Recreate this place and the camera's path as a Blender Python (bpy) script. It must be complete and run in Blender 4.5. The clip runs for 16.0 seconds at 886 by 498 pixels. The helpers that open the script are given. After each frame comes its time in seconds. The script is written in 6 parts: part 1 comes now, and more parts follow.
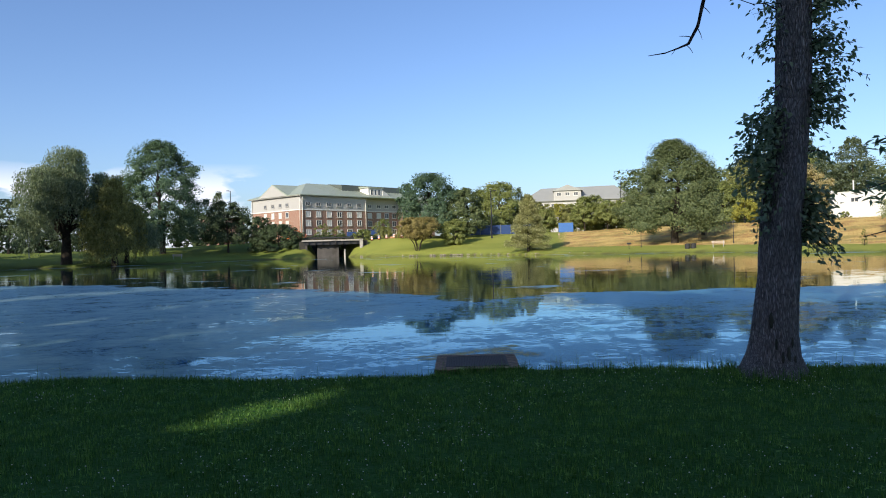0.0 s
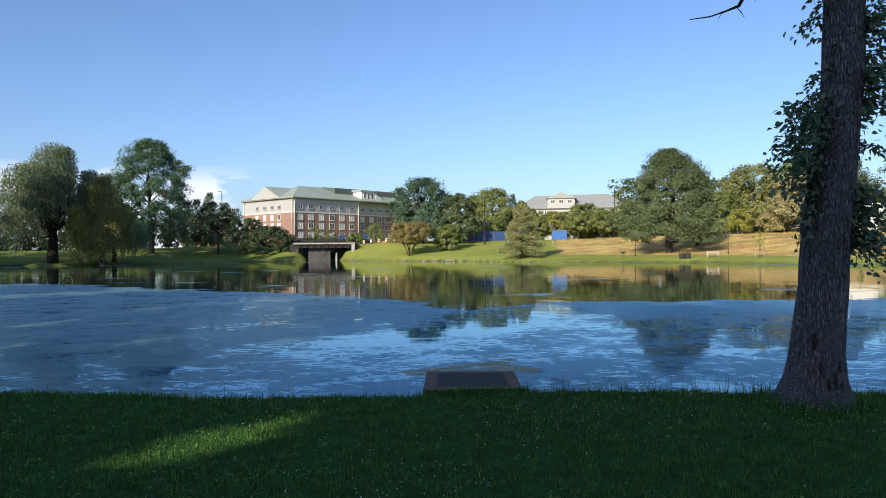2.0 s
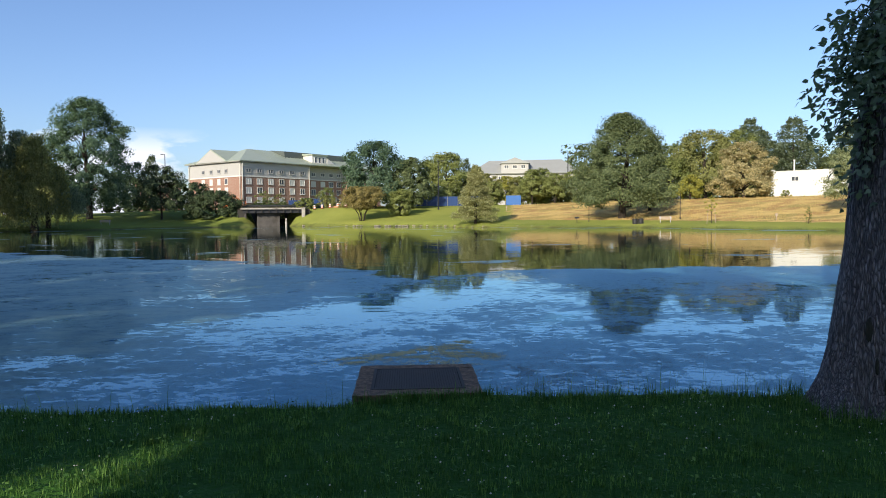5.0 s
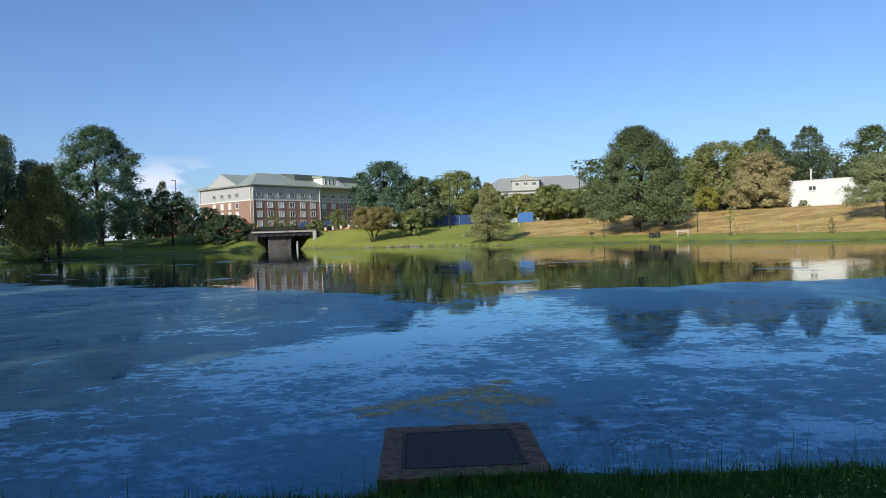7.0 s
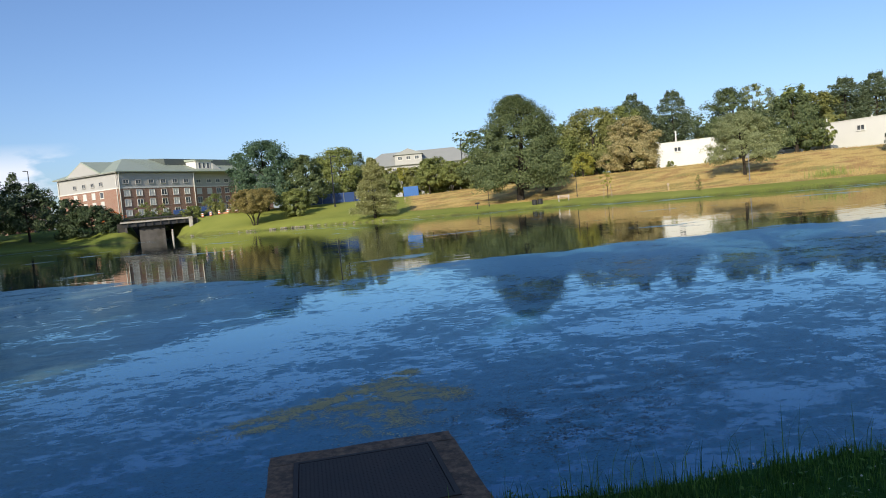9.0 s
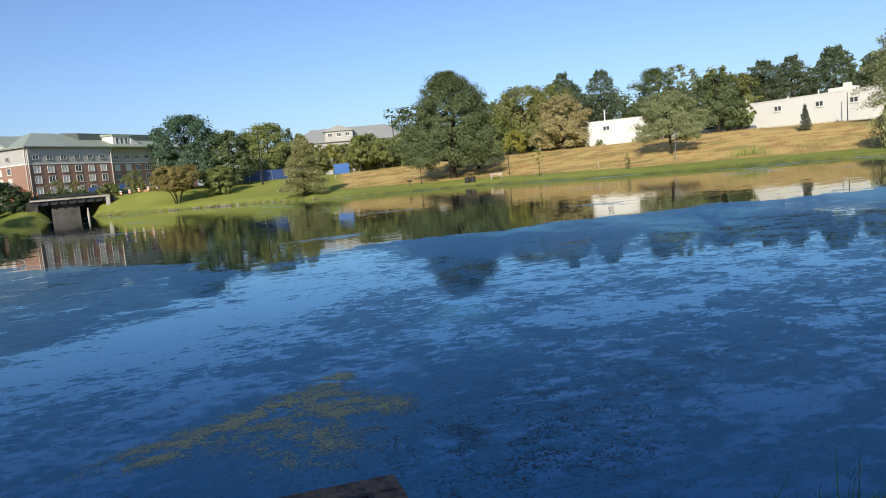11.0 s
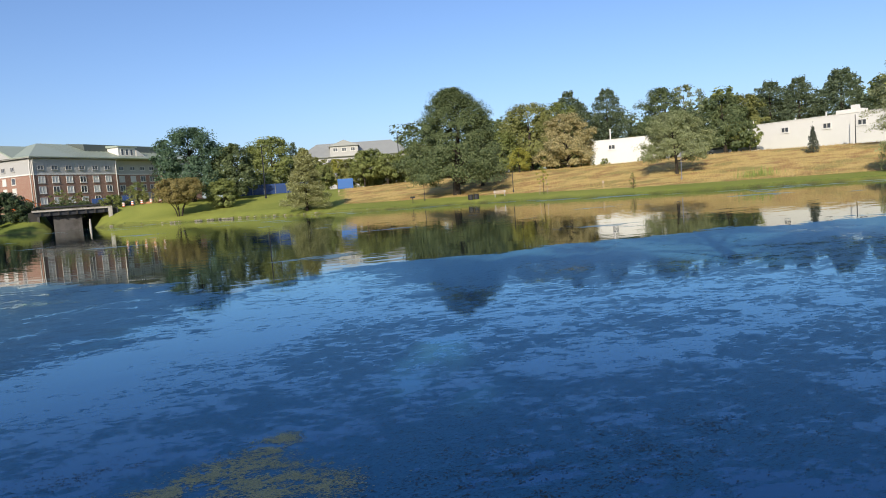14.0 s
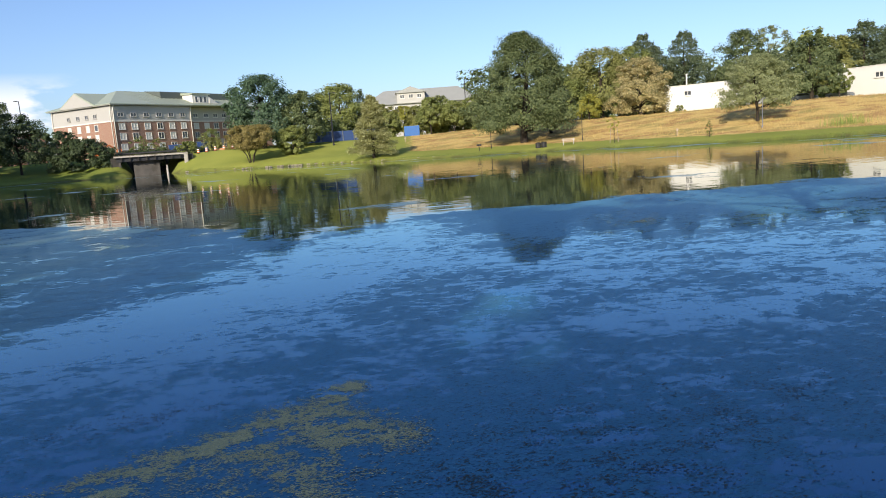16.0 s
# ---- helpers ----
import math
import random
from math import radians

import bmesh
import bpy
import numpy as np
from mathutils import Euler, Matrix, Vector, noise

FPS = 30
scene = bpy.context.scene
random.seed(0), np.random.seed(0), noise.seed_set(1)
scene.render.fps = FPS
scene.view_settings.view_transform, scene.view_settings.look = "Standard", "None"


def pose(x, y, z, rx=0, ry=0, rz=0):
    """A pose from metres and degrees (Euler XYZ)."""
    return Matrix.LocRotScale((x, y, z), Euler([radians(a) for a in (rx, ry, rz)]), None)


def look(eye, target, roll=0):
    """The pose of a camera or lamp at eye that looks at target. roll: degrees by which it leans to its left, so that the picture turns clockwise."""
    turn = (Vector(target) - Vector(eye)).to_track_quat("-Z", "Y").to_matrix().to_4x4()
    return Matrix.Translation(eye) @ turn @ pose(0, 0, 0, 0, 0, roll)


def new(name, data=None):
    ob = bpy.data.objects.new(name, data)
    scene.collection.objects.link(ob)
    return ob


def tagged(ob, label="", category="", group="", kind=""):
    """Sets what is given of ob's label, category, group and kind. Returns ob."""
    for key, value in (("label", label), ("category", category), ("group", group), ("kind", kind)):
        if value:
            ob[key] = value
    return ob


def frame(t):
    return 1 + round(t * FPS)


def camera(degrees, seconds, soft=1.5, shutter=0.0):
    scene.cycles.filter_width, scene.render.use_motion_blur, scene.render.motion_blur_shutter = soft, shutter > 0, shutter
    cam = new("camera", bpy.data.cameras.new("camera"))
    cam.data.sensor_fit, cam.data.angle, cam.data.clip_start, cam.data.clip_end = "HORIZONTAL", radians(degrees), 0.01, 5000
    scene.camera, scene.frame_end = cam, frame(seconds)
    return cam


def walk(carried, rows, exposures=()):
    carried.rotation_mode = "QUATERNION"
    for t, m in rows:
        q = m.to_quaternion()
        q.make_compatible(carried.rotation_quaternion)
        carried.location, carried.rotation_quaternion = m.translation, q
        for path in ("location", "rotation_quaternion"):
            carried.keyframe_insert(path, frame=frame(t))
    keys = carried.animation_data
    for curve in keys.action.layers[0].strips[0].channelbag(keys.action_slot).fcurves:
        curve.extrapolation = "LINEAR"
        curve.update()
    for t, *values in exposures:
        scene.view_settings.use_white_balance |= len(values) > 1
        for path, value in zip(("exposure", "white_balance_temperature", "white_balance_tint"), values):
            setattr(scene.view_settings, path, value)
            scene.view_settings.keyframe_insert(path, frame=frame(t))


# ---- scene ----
cam = camera(65.4, 16.0, soft=1.0)
PATH = [
    (0, (0.017, 0.396, 1.727), (-0.066, 2.394, 1.715), -1.6),
    (0.5, (0.045, 0.728, 1.697), (-0.043, 2.725, 1.63), -1.8),
    (1, (-0.006, 1.041, 1.694), (-0.11, 3.035, 1.58), 0.7),
    (1.5, (-0.075, 1.33, 1.726), (-0.139, 3.329, 1.722), 0.2),
    (2, (-0.037, 1.584, 1.679), (-0.098, 3.583, 1.683), -0.5),
    (2.5, (0.019, 1.851, 1.652), (-0.035, 3.849, 1.602), -2.8),
    (3, (-0.013, 2.216, 1.621), (0.113, 4.211, 1.546), -1.0),
    (3.5, (0.053, 2.532, 1.603), (0.177, 4.525, 1.503), -2.0),
    (4, (0.133, 2.88, 1.628), (0.219, 4.875, 1.514), -1.8),
    (4.5, (0.098, 3.277, 1.627), (0.172, 5.274, 1.545), -0.1),
    (5, (0.064, 3.622, 1.63), (0.136, 5.618, 1.533), -0.5),
    (5.2, (0.046, 3.743, 1.629), (0.09, 5.74, 1.528), -0.5),
    (7.3, (-0.172, 5.424, 1.635), (-0.118, 7.423, 1.629), -2.3),
    (7.5, (-0.191, 5.568, 1.651), (-0.067, 7.563, 1.722), -2.8),
    (8, (-0.207, 5.84, 1.606), (-0.024, 7.832, 1.606), -5.0),
    (8.5, (-0.165, 6.152, 1.589), (0.07, 8.137, 1.517), -5.6),
    (9, (-0.124, 6.415, 1.563), (0.234, 8.378, 1.432), -5.2),
    (9.5, (-0.121, 6.784, 1.552), (0.416, 8.702, 1.371), -4.1),
    (9.7, (-0.093, 6.913, 1.55), (0.461, 8.821, 1.317), -4.6),
    (11.8, (0.268, 7.813, 1.556), (0.808, 9.728, 1.355), -5.2),
    (12, (0.365, 7.894, 1.571), (0.917, 9.805, 1.366), -3.9),
    (12.5, (0.419, 7.966, 1.593), (1.01, 9.86, 1.345), -3.4),
    (13, (0.43, 8.101, 1.654), (1.017, 9.997, 1.413), -3.6),
    (13.5, (0.476, 8.21, 1.646), (1.057, 10.119, 1.511), -4.8),
    (14, (0.64, 8.411, 1.622), (1.174, 10.331, 1.457), -4.2),
    (14.5, (0.723, 8.53, 1.636), (1.204, 10.464, 1.465), -3.7),
    (15, (0.655, 8.59, 1.657), (1.068, 10.526, 1.373), -3.9),
    (15.5, (0.645, 8.587, 1.632), (1.023, 10.527, 1.332), -3.9),
    (16, (0.653, 8.553, 1.639), (0.99, 10.501, 1.339), -4.0),
]
walk(cam, [(t, look(eye, target, roll)) for t, eye, target, roll in PATH],
     [(0, 0.36, 5900, 11), (0.5, 0.4, 6100, 11), (1.0, 0.58, 6500, 11), (1.5, 0.33, 5700, 11), (2.0, 0.36, 5850, 11), (2.5, 0.36, 5950, 11), (3.5, 0.49, 6250, 11), (4.0, 0.52, 6300, 11), (4.5, 0.38, 5950, 11),
      (5.2, 0.4, 6000, 11), (7.4, 0.0, 5450, 10), (8.0, 0.05, 5500, 10), (9.0, 0.18, 5900, 10), (9.7, 0.2, 5900, 10), (12.0, 0.15, 5800, 12), (12.5, 0.3, 6050, 12), (13.0, 0.17, 5950, 12),
      (13.5, -0.05, 5600, 12), (14.0, 0.15, 5850, 12), (14.6, 0.06, 5850, 12), (15.2, 0.38, 6050, 12), (16.0, 0.38, 6050, 12)])


# ---------------------------------------------------------------- light
SUN_AZ = (-0.486, -0.874)          # horizontal direction towards the sun
SUN_EL = radians(25)
SUN_DIR = Vector((SUN_AZ[0] * math.cos(SUN_EL), SUN_AZ[1] * math.cos(SUN_EL), math.sin(SUN_EL)))

world = bpy.data.worlds.new("sky")
scene.world = world
world.use_nodes = True
wn, wl = world.node_tree.nodes, world.node_tree.links
wn.clear()
w_out = wn.new("ShaderNodeOutputWorld")
w_bg = wn.new("ShaderNodeBackground")
w_sky = wn.new("ShaderNodeTexSky")
w_sky.sky_type = "NISHITA"
w_sky.sun_disc = False
w_sky.sun_elevation = SUN_EL
w_sky.sun_rotation = math.atan2(SUN_AZ[0], SUN_AZ[1])
w_sky.altitude = 100
w_sky.air_density = 1.0
w_sky.dust_density = 1.4
w_sky.ozone_density = 2.8
w_bg.inputs["Strength"].default_value = 0.125
# a few low clouds over the far bank
w_co = wn.new("ShaderNodeTexCoord")
w_map = wn.new("ShaderNodeMapping")
w_map.inputs["Scale"].default_value = (9, 9, 26)
w_noise = wn.new("ShaderNodeTexNoise")
w_noise.inputs["Scale"].default_value = 1.0
w_noise.inputs["Detail"].default_value = 6
w_ramp = wn.new("ShaderNodeValToRGB")
w_ramp.color_ramp.elements[0].position = 0.50
w_ramp.color_ramp.elements[1].position = 0.57
w_sep = wn.new("ShaderNodeSeparateXYZ")
w_low = wn.new("ShaderNodeMapRange")
w_low.inputs["From Min"].default_value = 0.085
w_low.inputs["From Max"].default_value = 0.120
w_low.inputs["To Min"].default_value = 1.0
w_low.inputs["To Max"].default_value = 0.0
w_side = wn.new("ShaderNodeMapRange")
w_side.inputs["From Min"].default_value = -0.22
w_side.inputs["From Max"].default_value = -0.34
w_mul = wn.new("ShaderNodeMath")
w_mul.operation = "MULTIPLY"
w_mul2 = wn.new("ShaderNodeMath")
w_mul2.operation = "MULTIPLY"
w_mix = wn.new("ShaderNodeMixRGB")
w_mix.inputs["Color2"].default_value = (6.6, 6.6, 6.8, 1)
wl.new(w_co.outputs["Generated"], w_map.inputs["Vector"])
wl.new(w_map.outputs["Vector"], w_noise.inputs["Vector"])
wl.new(w_noise.outputs["Fac"], w_ramp.inputs["Fac"])
wl.new(w_co.outputs["Generated"], w_sep.inputs["Vector"])
wl.new(w_sep.outputs["Z"], w_low.inputs["Value"])
wl.new(w_sep.outputs["X"], w_side.inputs["Value"])
wl.new(w_ramp.outputs["Color"], w_mul.inputs[0])
wl.new(w_low.outputs["Result"], w_mul.inputs[1])
wl.new(w_mul.outputs["Value"], w_mul2.inputs[0])
wl.new(w_side.outputs["Result"], w_mul2.inputs[1])
wl.new(w_mul2.outputs["Value"], w_mix.inputs["Fac"])
w_tint = wn.new("ShaderNodeMixRGB")
w_tint.blend_type = "MULTIPLY"
w_tint.inputs["Fac"].default_value = 1.0
w_tint.inputs["Color2"].default_value = (0.955, 0.962, 1.05, 1)
wl.new(w_sky.outputs["Color"], w_tint.inputs["Color1"])
wl.new(w_tint.outputs["Color"], w_mix.inputs["Color1"])
wl.new(w_mix.outputs["Color"], w_bg.inputs["Color"])
wl.new(w_bg.outputs["Background"], w_out.inputs["Surface"])

sun_data = bpy.data.lights.new("sun", "SUN")
sun_data.energy = 5.0
sun_data.angle = radians(0.5)
sun_data.color = (1.0, 0.86, 0.64)
sun = new("sun", sun_data)
sun.matrix_world = look(SUN_DIR * 100, (0, 0, 0))


# ---------------------------------------------------------------- materials
class Nodes:
    """Short-hand for building one material."""

    def __init__(self, name):
        self.mat = bpy.data.materials.new(name)
        self.mat.use_nodes = True
        self.n, self.l = self.mat.node_tree.nodes, self.mat.node_tree.links
        self.bsdf = self.n["Principled BSDF"]
        self.out = self.n["Material Output"]

    def add(self, kind, **values):
        node = self.n.new(kind)
        for key, v in values.items():
            node.inputs[key.replace("_", " ")].default_value = v
        return node

    def link(self, a, b):
        self.l.new(a, b)

    def position(self, scale=(1, 1, 1)):
        co = self.n.new("ShaderNodeTexCoord")
        m = self.n.new("ShaderNodeMapping")
        m.inputs["Scale"].default_value = scale
        self.link(co.outputs["Object"], m.inputs["Vector"])
        return m.outputs["Vector"]

    def noise(self, scale, detail=4, stretch=(1, 1, 1), rough=0.55):
        t = self.add("ShaderNodeTexNoise", Scale=scale, Detail=detail, Roughness=rough)
        self.link(self.position(stretch), t.inputs["Vector"])
        return t.outputs["Fac"]

    def ramp(self, fac, stops):
        r = self.n.new("ShaderNodeValToRGB")
        el = r.color_ramp.elements
        while len(el) < len(stops):
            el.new(0.5)
        for e, (p, c) in zip(el, stops):
            e.position, e.color = p, (*c, 1)
        self.link(fac, r.inputs["Fac"])
        return r.outputs["Color"]

    def mix(self, fac, a, b, kind="MIX"):
        m = self.n.new("ShaderNodeMixRGB")
        m.blend_type = kind
        for sock, v in ((m.inputs["Fac"], fac), (m.inputs["Color1"], a), (m.inputs["Color2"], b)):
            if isinstance(v, (int, float)):
                sock.default_value = v
            elif isinstance(v, tuple):
                sock.default_value = (*v, 1)
            else:
                self.link(v, sock)
        return m.outputs["Color"]

    def math(self, op, a, b=0.0, clamp=False):
        m = self.n.new("ShaderNodeMath")
        m.operation, m.use_clamp = op, clamp
        for sock, v in ((m.inputs[0], a), (m.inputs[1], b)):
            if isinstance(v, (int, float)):
                sock.default_value = v
            else:
                self.link(v, sock)
        return m.outputs["Value"]

    def bump(self, height, strength=0.4, distance=0.02):
        b = self.add("ShaderNodeBump", Strength=strength, Distance=distance)
        self.link(height, b.inputs["Height"])
        self.link(b.outputs["Normal"], self.bsdf.inputs["Normal"])
        return b.outputs["Normal"]

    def set(self, color=None, rough=0.7, metal=0.0, spec=None):
        if color is not None:
            if isinstance(color, tuple):
                self.bsdf.inputs["Base Color"].default_value = (*color, 1)
            else:
                self.link(color, self.bsdf.inputs["Base Color"])
        if isinstance(rough, (int, float)):
            self.bsdf.inputs["Roughness"].default_value = rough
        else:
            self.link(rough, self.bsdf.inputs["Roughness"])
        self.bsdf.inputs["Metallic"].default_value = metal
        if spec is not None:
            self.bsdf.inputs["Specular IOR Level"].default_value = spec
        return self.mat


def shade(c, k):
    return tuple(min(1.0, v * k) for v in c)


def plain(name, color, rough=0.6, metal=0.0, vary=0.18, scale=3.0, bump=0.15):
    """Painted or cast surface with two scales of variation."""
    m = Nodes(name)
    a, b = m.noise(scale, 5), m.noise(scale * 11, 3)
    c = m.mix(m.math("MULTIPLY", a, 1.0), shade(color, 1 - vary), shade(color, 1 + vary))
    c = m.mix(m.math("MULTIPLY", b, 0.35), c, shade(color, 0.75))
    m.bump(b, bump, 0.01)
    return m.set(c, rough, metal)


def foliage(name, dark, light, lit=0.35, rough=0.55, tuft=0.0):
    """Leaves: each leaf its own tone, with light passing through."""
    m = Nodes(name)
    geo = m.n.new("ShaderNodeNewGeometry")
    c = m.mix(geo.outputs["Random Per Island"], dark, light)
    big = m.noise(0.35, 3)
    c = m.mix(m.math("MULTIPLY", big, 0.3), c, dark)
    if tuft:
        c = m.mix(m.ramp(m.noise(tuft, 4), [(0.42, (0.6, 0.6, 0.6)), (0.6, (0, 0, 0))]), c, shade(dark, 0.7))
    m.set(c, rough, 0, 0.25)
    tr = m.n.new("ShaderNodeBsdfTranslucent")
    m.link(m.mix(1.0, c, (1.0, 1.0, 0.55), "MULTIPLY"), tr.inputs["Color"])
    mx = m.n.new("ShaderNodeMixShader")
    mx.inputs["Fac"].default_value = lit
    m.link(m.bsdf.outputs["BSDF"], mx.inputs[1])
    m.link(tr.outputs["BSDF"], mx.inputs[2])
    m.link(mx.outputs["Shader"], m.out.inputs["Surface"])
    return m.mat


def bark(name, dark, light, scale=1.0):
    """Furrowed bark: long plates parted by dark cracks."""
    m = Nodes(name)
    base = m.position((1, 1, 0.16))
    warp = m.add("ShaderNodeTexNoise", Scale=7 * scale, Detail=3)
    m.link(base, warp.inputs["Vector"])
    bent = m.n.new("ShaderNodeVectorMath")
    bent.operation = "MULTIPLY_ADD"
    bent.inputs[1].default_value = (0.05 / scale, 0.05 / scale, 0.05 / scale)
    m.link(warp.outputs["Color"], bent.inputs[0])
    m.link(base, bent.inputs[2])
    cell = m.add("ShaderNodeTexVoronoi", Scale=58 * scale)
    cell.feature = "DISTANCE_TO_EDGE"
    m.link(bent.outputs["Vector"], cell.inputs["Vector"])
    ridges = m.noise(46 * scale, 6, (1, 1, 0.14), 0.66)
    fine = m.noise(70 * scale, 4, (1, 1, 0.4))
    moss = m.noise(1.3, 3)
    plate = m.ramp(cell.outputs["Distance"], [(0.0, (0, 0, 0)), (0.10, (0.45, 0.45, 0.45)), (0.32, (1, 1, 1))])
    c = m.mix(plate, shade(dark, 0.42), m.ramp(ridges, [(0.36, shade(dark, 0.6)), (0.64, light)]))
    c = m.mix(m.math("MULTIPLY", fine, 0.4), c, dark)
    c = m.mix(m.math("MULTIPLY", m.math("SUBTRACT", moss, 0.45, True), 0.7), c, (0.06, 0.07, 0.035))
    h = m.math("ADD", m.math("MULTIPLY", plate, 0.8), m.math("MULTIPLY", ridges, 0.6))
    m.bump(h, 1.0, 0.03 / scale)
    return m.set(c, 0.92, 0, 0.2)


def make_ground():
    m = Nodes("turf")
    at = m.n.new("ShaderNodeAttribute")
    at.attribute_name = "dry"
    mud = m.n.new("ShaderNodeAttribute")
    mud.attribute_name = "shore"
    fine, mid, big = m.noise(14, 4), m.noise(1.1, 4), m.noise(0.09, 3)
    lawn = m.mix(fine, (0.045, 0.11, 0.014), (0.12, 0.20, 0.03))
    lawn = m.mix(mid, shade((0.07, 0.115, 0.02), 0.7), lawn)
    lawn = m.mix(m.math("ADD", m.math("MULTIPLY", big, 0.6), 0.25), lawn, (0.38, 0.38, 0.080))
    # dark lawn: the near bank, and shade put into the bank beyond the bridge
    lush_shaded = m.n.new("ShaderNodeAttribute")
    lush_shaded.attribute_name = "lush_shaded"
    lawn = m.mix(lush_shaded.outputs["Fac"], lawn, m.mix(fine, (0.014, 0.050, 0.009), (0.055, 0.140, 0.022)))
    straw = m.mix(m.noise(3.2, 5, (1, 1, 2)), (0.36, 0.25, 0.075), (0.74, 0.55, 0.215))
    straw = m.mix(m.math("MULTIPLY", m.ramp(m.noise(0.22, 5, (0.7, 1, 1)), [(0.48, (0, 0, 0)), (0.60, (1, 1, 1))]), 0.8), straw, (0.26, 0.23, 0.075))
    straw = m.mix(m.math("MULTIPLY", m.ramp(m.noise(0.33, 4), [(0.48, (0, 0, 0)), (0.62, (1, 1, 1))]), 0.8), straw, (0.33, 0.19, 0.08))
    f = m.math("ADD", at.outputs["Fac"], m.math("MULTIPLY", m.math("SUBTRACT", mid, 0.5), 0.9))
    f = m.ramp(f, [(0.40, (0, 0, 0)), (0.6, (1, 1, 1))])
    c = m.mix(f, lawn, straw)
    earth = m.mix(fine, (0.03, 0.028, 0.018), (0.09, 0.08, 0.05))
    c = m.mix(m.math("MULTIPLY", mud.outputs["Fac"], 0.9), c, earth)
    m.bump(m.math("ADD", fine, mid), 0.8, 0.08)
    return m.set(c, 0.95, 0, 0.1)


def make_water():
    """Still pond: open mirror water and a thin algae film that lies on it in drifts."""
    m = Nodes("pond_water")
    co = m.n.new("ShaderNodeTexCoord")
    sep = m.n.new("ShaderNodeSeparateXYZ")
    m.link(co.outputs["Object"], sep.inputs["Vector"])
    x, y = sep.outputs["X"], sep.outputs["Y"]

    def span(v, a, b, lo=0.0, hi=1.0, smooth=True):
        r = m.n.new("ShaderNodeMapRange")
        r.interpolation_type = "SMOOTHSTEP" if smooth else "LINEAR"
        for key, q in (("From Min", a), ("From Max", b), ("To Min", lo), ("To Max", hi)):
            r.inputs[key].default_value = q
        m.link(v, r.inputs["Value"])
        return r.outputs["Result"]

    def line(v, lo, hi, points, low, high):
        """A broken line through points (v, value)."""
        f = span(v, lo, hi, smooth=False)
        g = m.ramp(f, [((p - lo) / (hi - lo), ((q - low) / (high - low),) * 3) for p, q in points])
        return m.math("ADD", m.math("MULTIPLY", g, high - low), low)

    def mul(*v):
        out = v[0]
        for q in v[1:]:
            out = m.math("MULTIPLY", out, q)
        return out

    def add(*v):
        out = v[0]
        for q in v[1:]:
            out = m.math("ADD", out, q)
        return out

    def minus(a, b):
        return m.math("SUBTRACT", a, b)

    broad = m.noise(0.16, 3)
    drift = m.noise(0.62, 7, (0.75, 1.0, 1), 0.62)
    patch = m.noise(1.5, 8, (0.8, 1.1, 1), 0.66)
    flecks = m.noise(7.0, 6, (0.75, 1.2, 1), 0.72)
    grain = m.noise(26, 5, (0.7, 1.25, 1), 0.75)
    # far limit of the film, a ragged line that runs in from the still corner
    edge = line(x, -28, 20, [(-28, 47), (-17, 39), (-10.5, 36), (-4, 30.8), (-1.6, 27.6), (0.2, 25.6), (1.8, 27.2), (5.2, 28.6), (20, 27.6)], 20, 50)
    ragged = minus(m.noise(0.33, 7, (0.8, 1, 1), 0.64), 0.5)
    edge = add(edge, mul(ragged, 8.5), mul(minus(patch, 0.5), 3.0))
    far = span(minus(y, edge), -0.5, 0.7)
    # the thick film of the still corner ends along this line; a lane of open water lies beside it
    lane = line(y, 12, 30, [(12, -4.0), (14.4, -4.6), (15.6, -4.9), (17.9, -3.1), (18.6, -1.9), (19.2, -1.0), (22, -1.0), (25, -0.1), (30, 0.9)], -8, 4)
    lane = add(lane, mul(minus(drift, 0.5), 3.0), mul(minus(patch, 0.5), 2.6), mul(minus(flecks, 0.5), 0.8))
    off = minus(x, lane)
    thick = span(off, 1.3, -0.9)
    open_lane = mul(span(off, -0.7, 0.9), span(off, 1.6, 5.2, 1.0, 0.0), span(y, 14.2, 16.2), span(minus(y, edge), -1.0, -3.0))
    near = mul(span(y, 15.6, 13.2), span(x, -5.0, -1.0))
    belt = mul(span(minus(edge, y), 8.5, 3.0), span(x, 1.5, 5.0))
    cover = add(mul(minus(drift, 0.5), 0.50), mul(minus(patch, 0.5), 0.85), mul(minus(flecks, 0.5), 0.88), mul(minus(grain, 0.5), 0.50), mul(minus(broad, 0.5), 0.2))
    cover = add(cover, 0.562, mul(thick, 0.135), mul(open_lane, -0.125), mul(near, 0.075), mul(belt, 0.22))
    # beyond that limit only scattered rafts lie on the mirror, and a dull scum along the banks
    bank = m.n.new("ShaderNodeAttribute")
    bank.attribute_name = "bank"
    rafts = add(mul(minus(m.noise(0.30, 5, (0.45, 0.8, 1), 0.6), 0.5), 1.5), mul(minus(m.noise(0.09, 2), 0.5), 0.8), 0.30, mul(bank.outputs["Fac"], 0.20), mul(minus(flecks, 0.5), 0.2))
    cover = m.mix(far, cover, rafts)
    mask = m.ramp(cover, [(0.525, (0, 0, 0)), (0.575, (0.80, 0.80, 0.80)), (0.68, (0.97, 0.97, 0.97))])
    # towards the middle of the pond the film is a thin veil of grains
    body_of = m.math("MAXIMUM", thick, belt)
    body_of = m.math("MAXIMUM", body_of, far)
    mask = mul(mask, add(0.88, mul(body_of, 0.12), mul(minus(grain, 0.5), 0.9), mul(minus(flecks, 0.5), 0.5)))
    mask = m.math("MAXIMUM", m.math("MINIMUM", mask, 0.98), 0.0)
    # film: grey-green algae under a dull wet sheen, reflected sky blue in its colour
    fine = m.noise(26, 4, (0.6, 1.3, 1), 0.7)
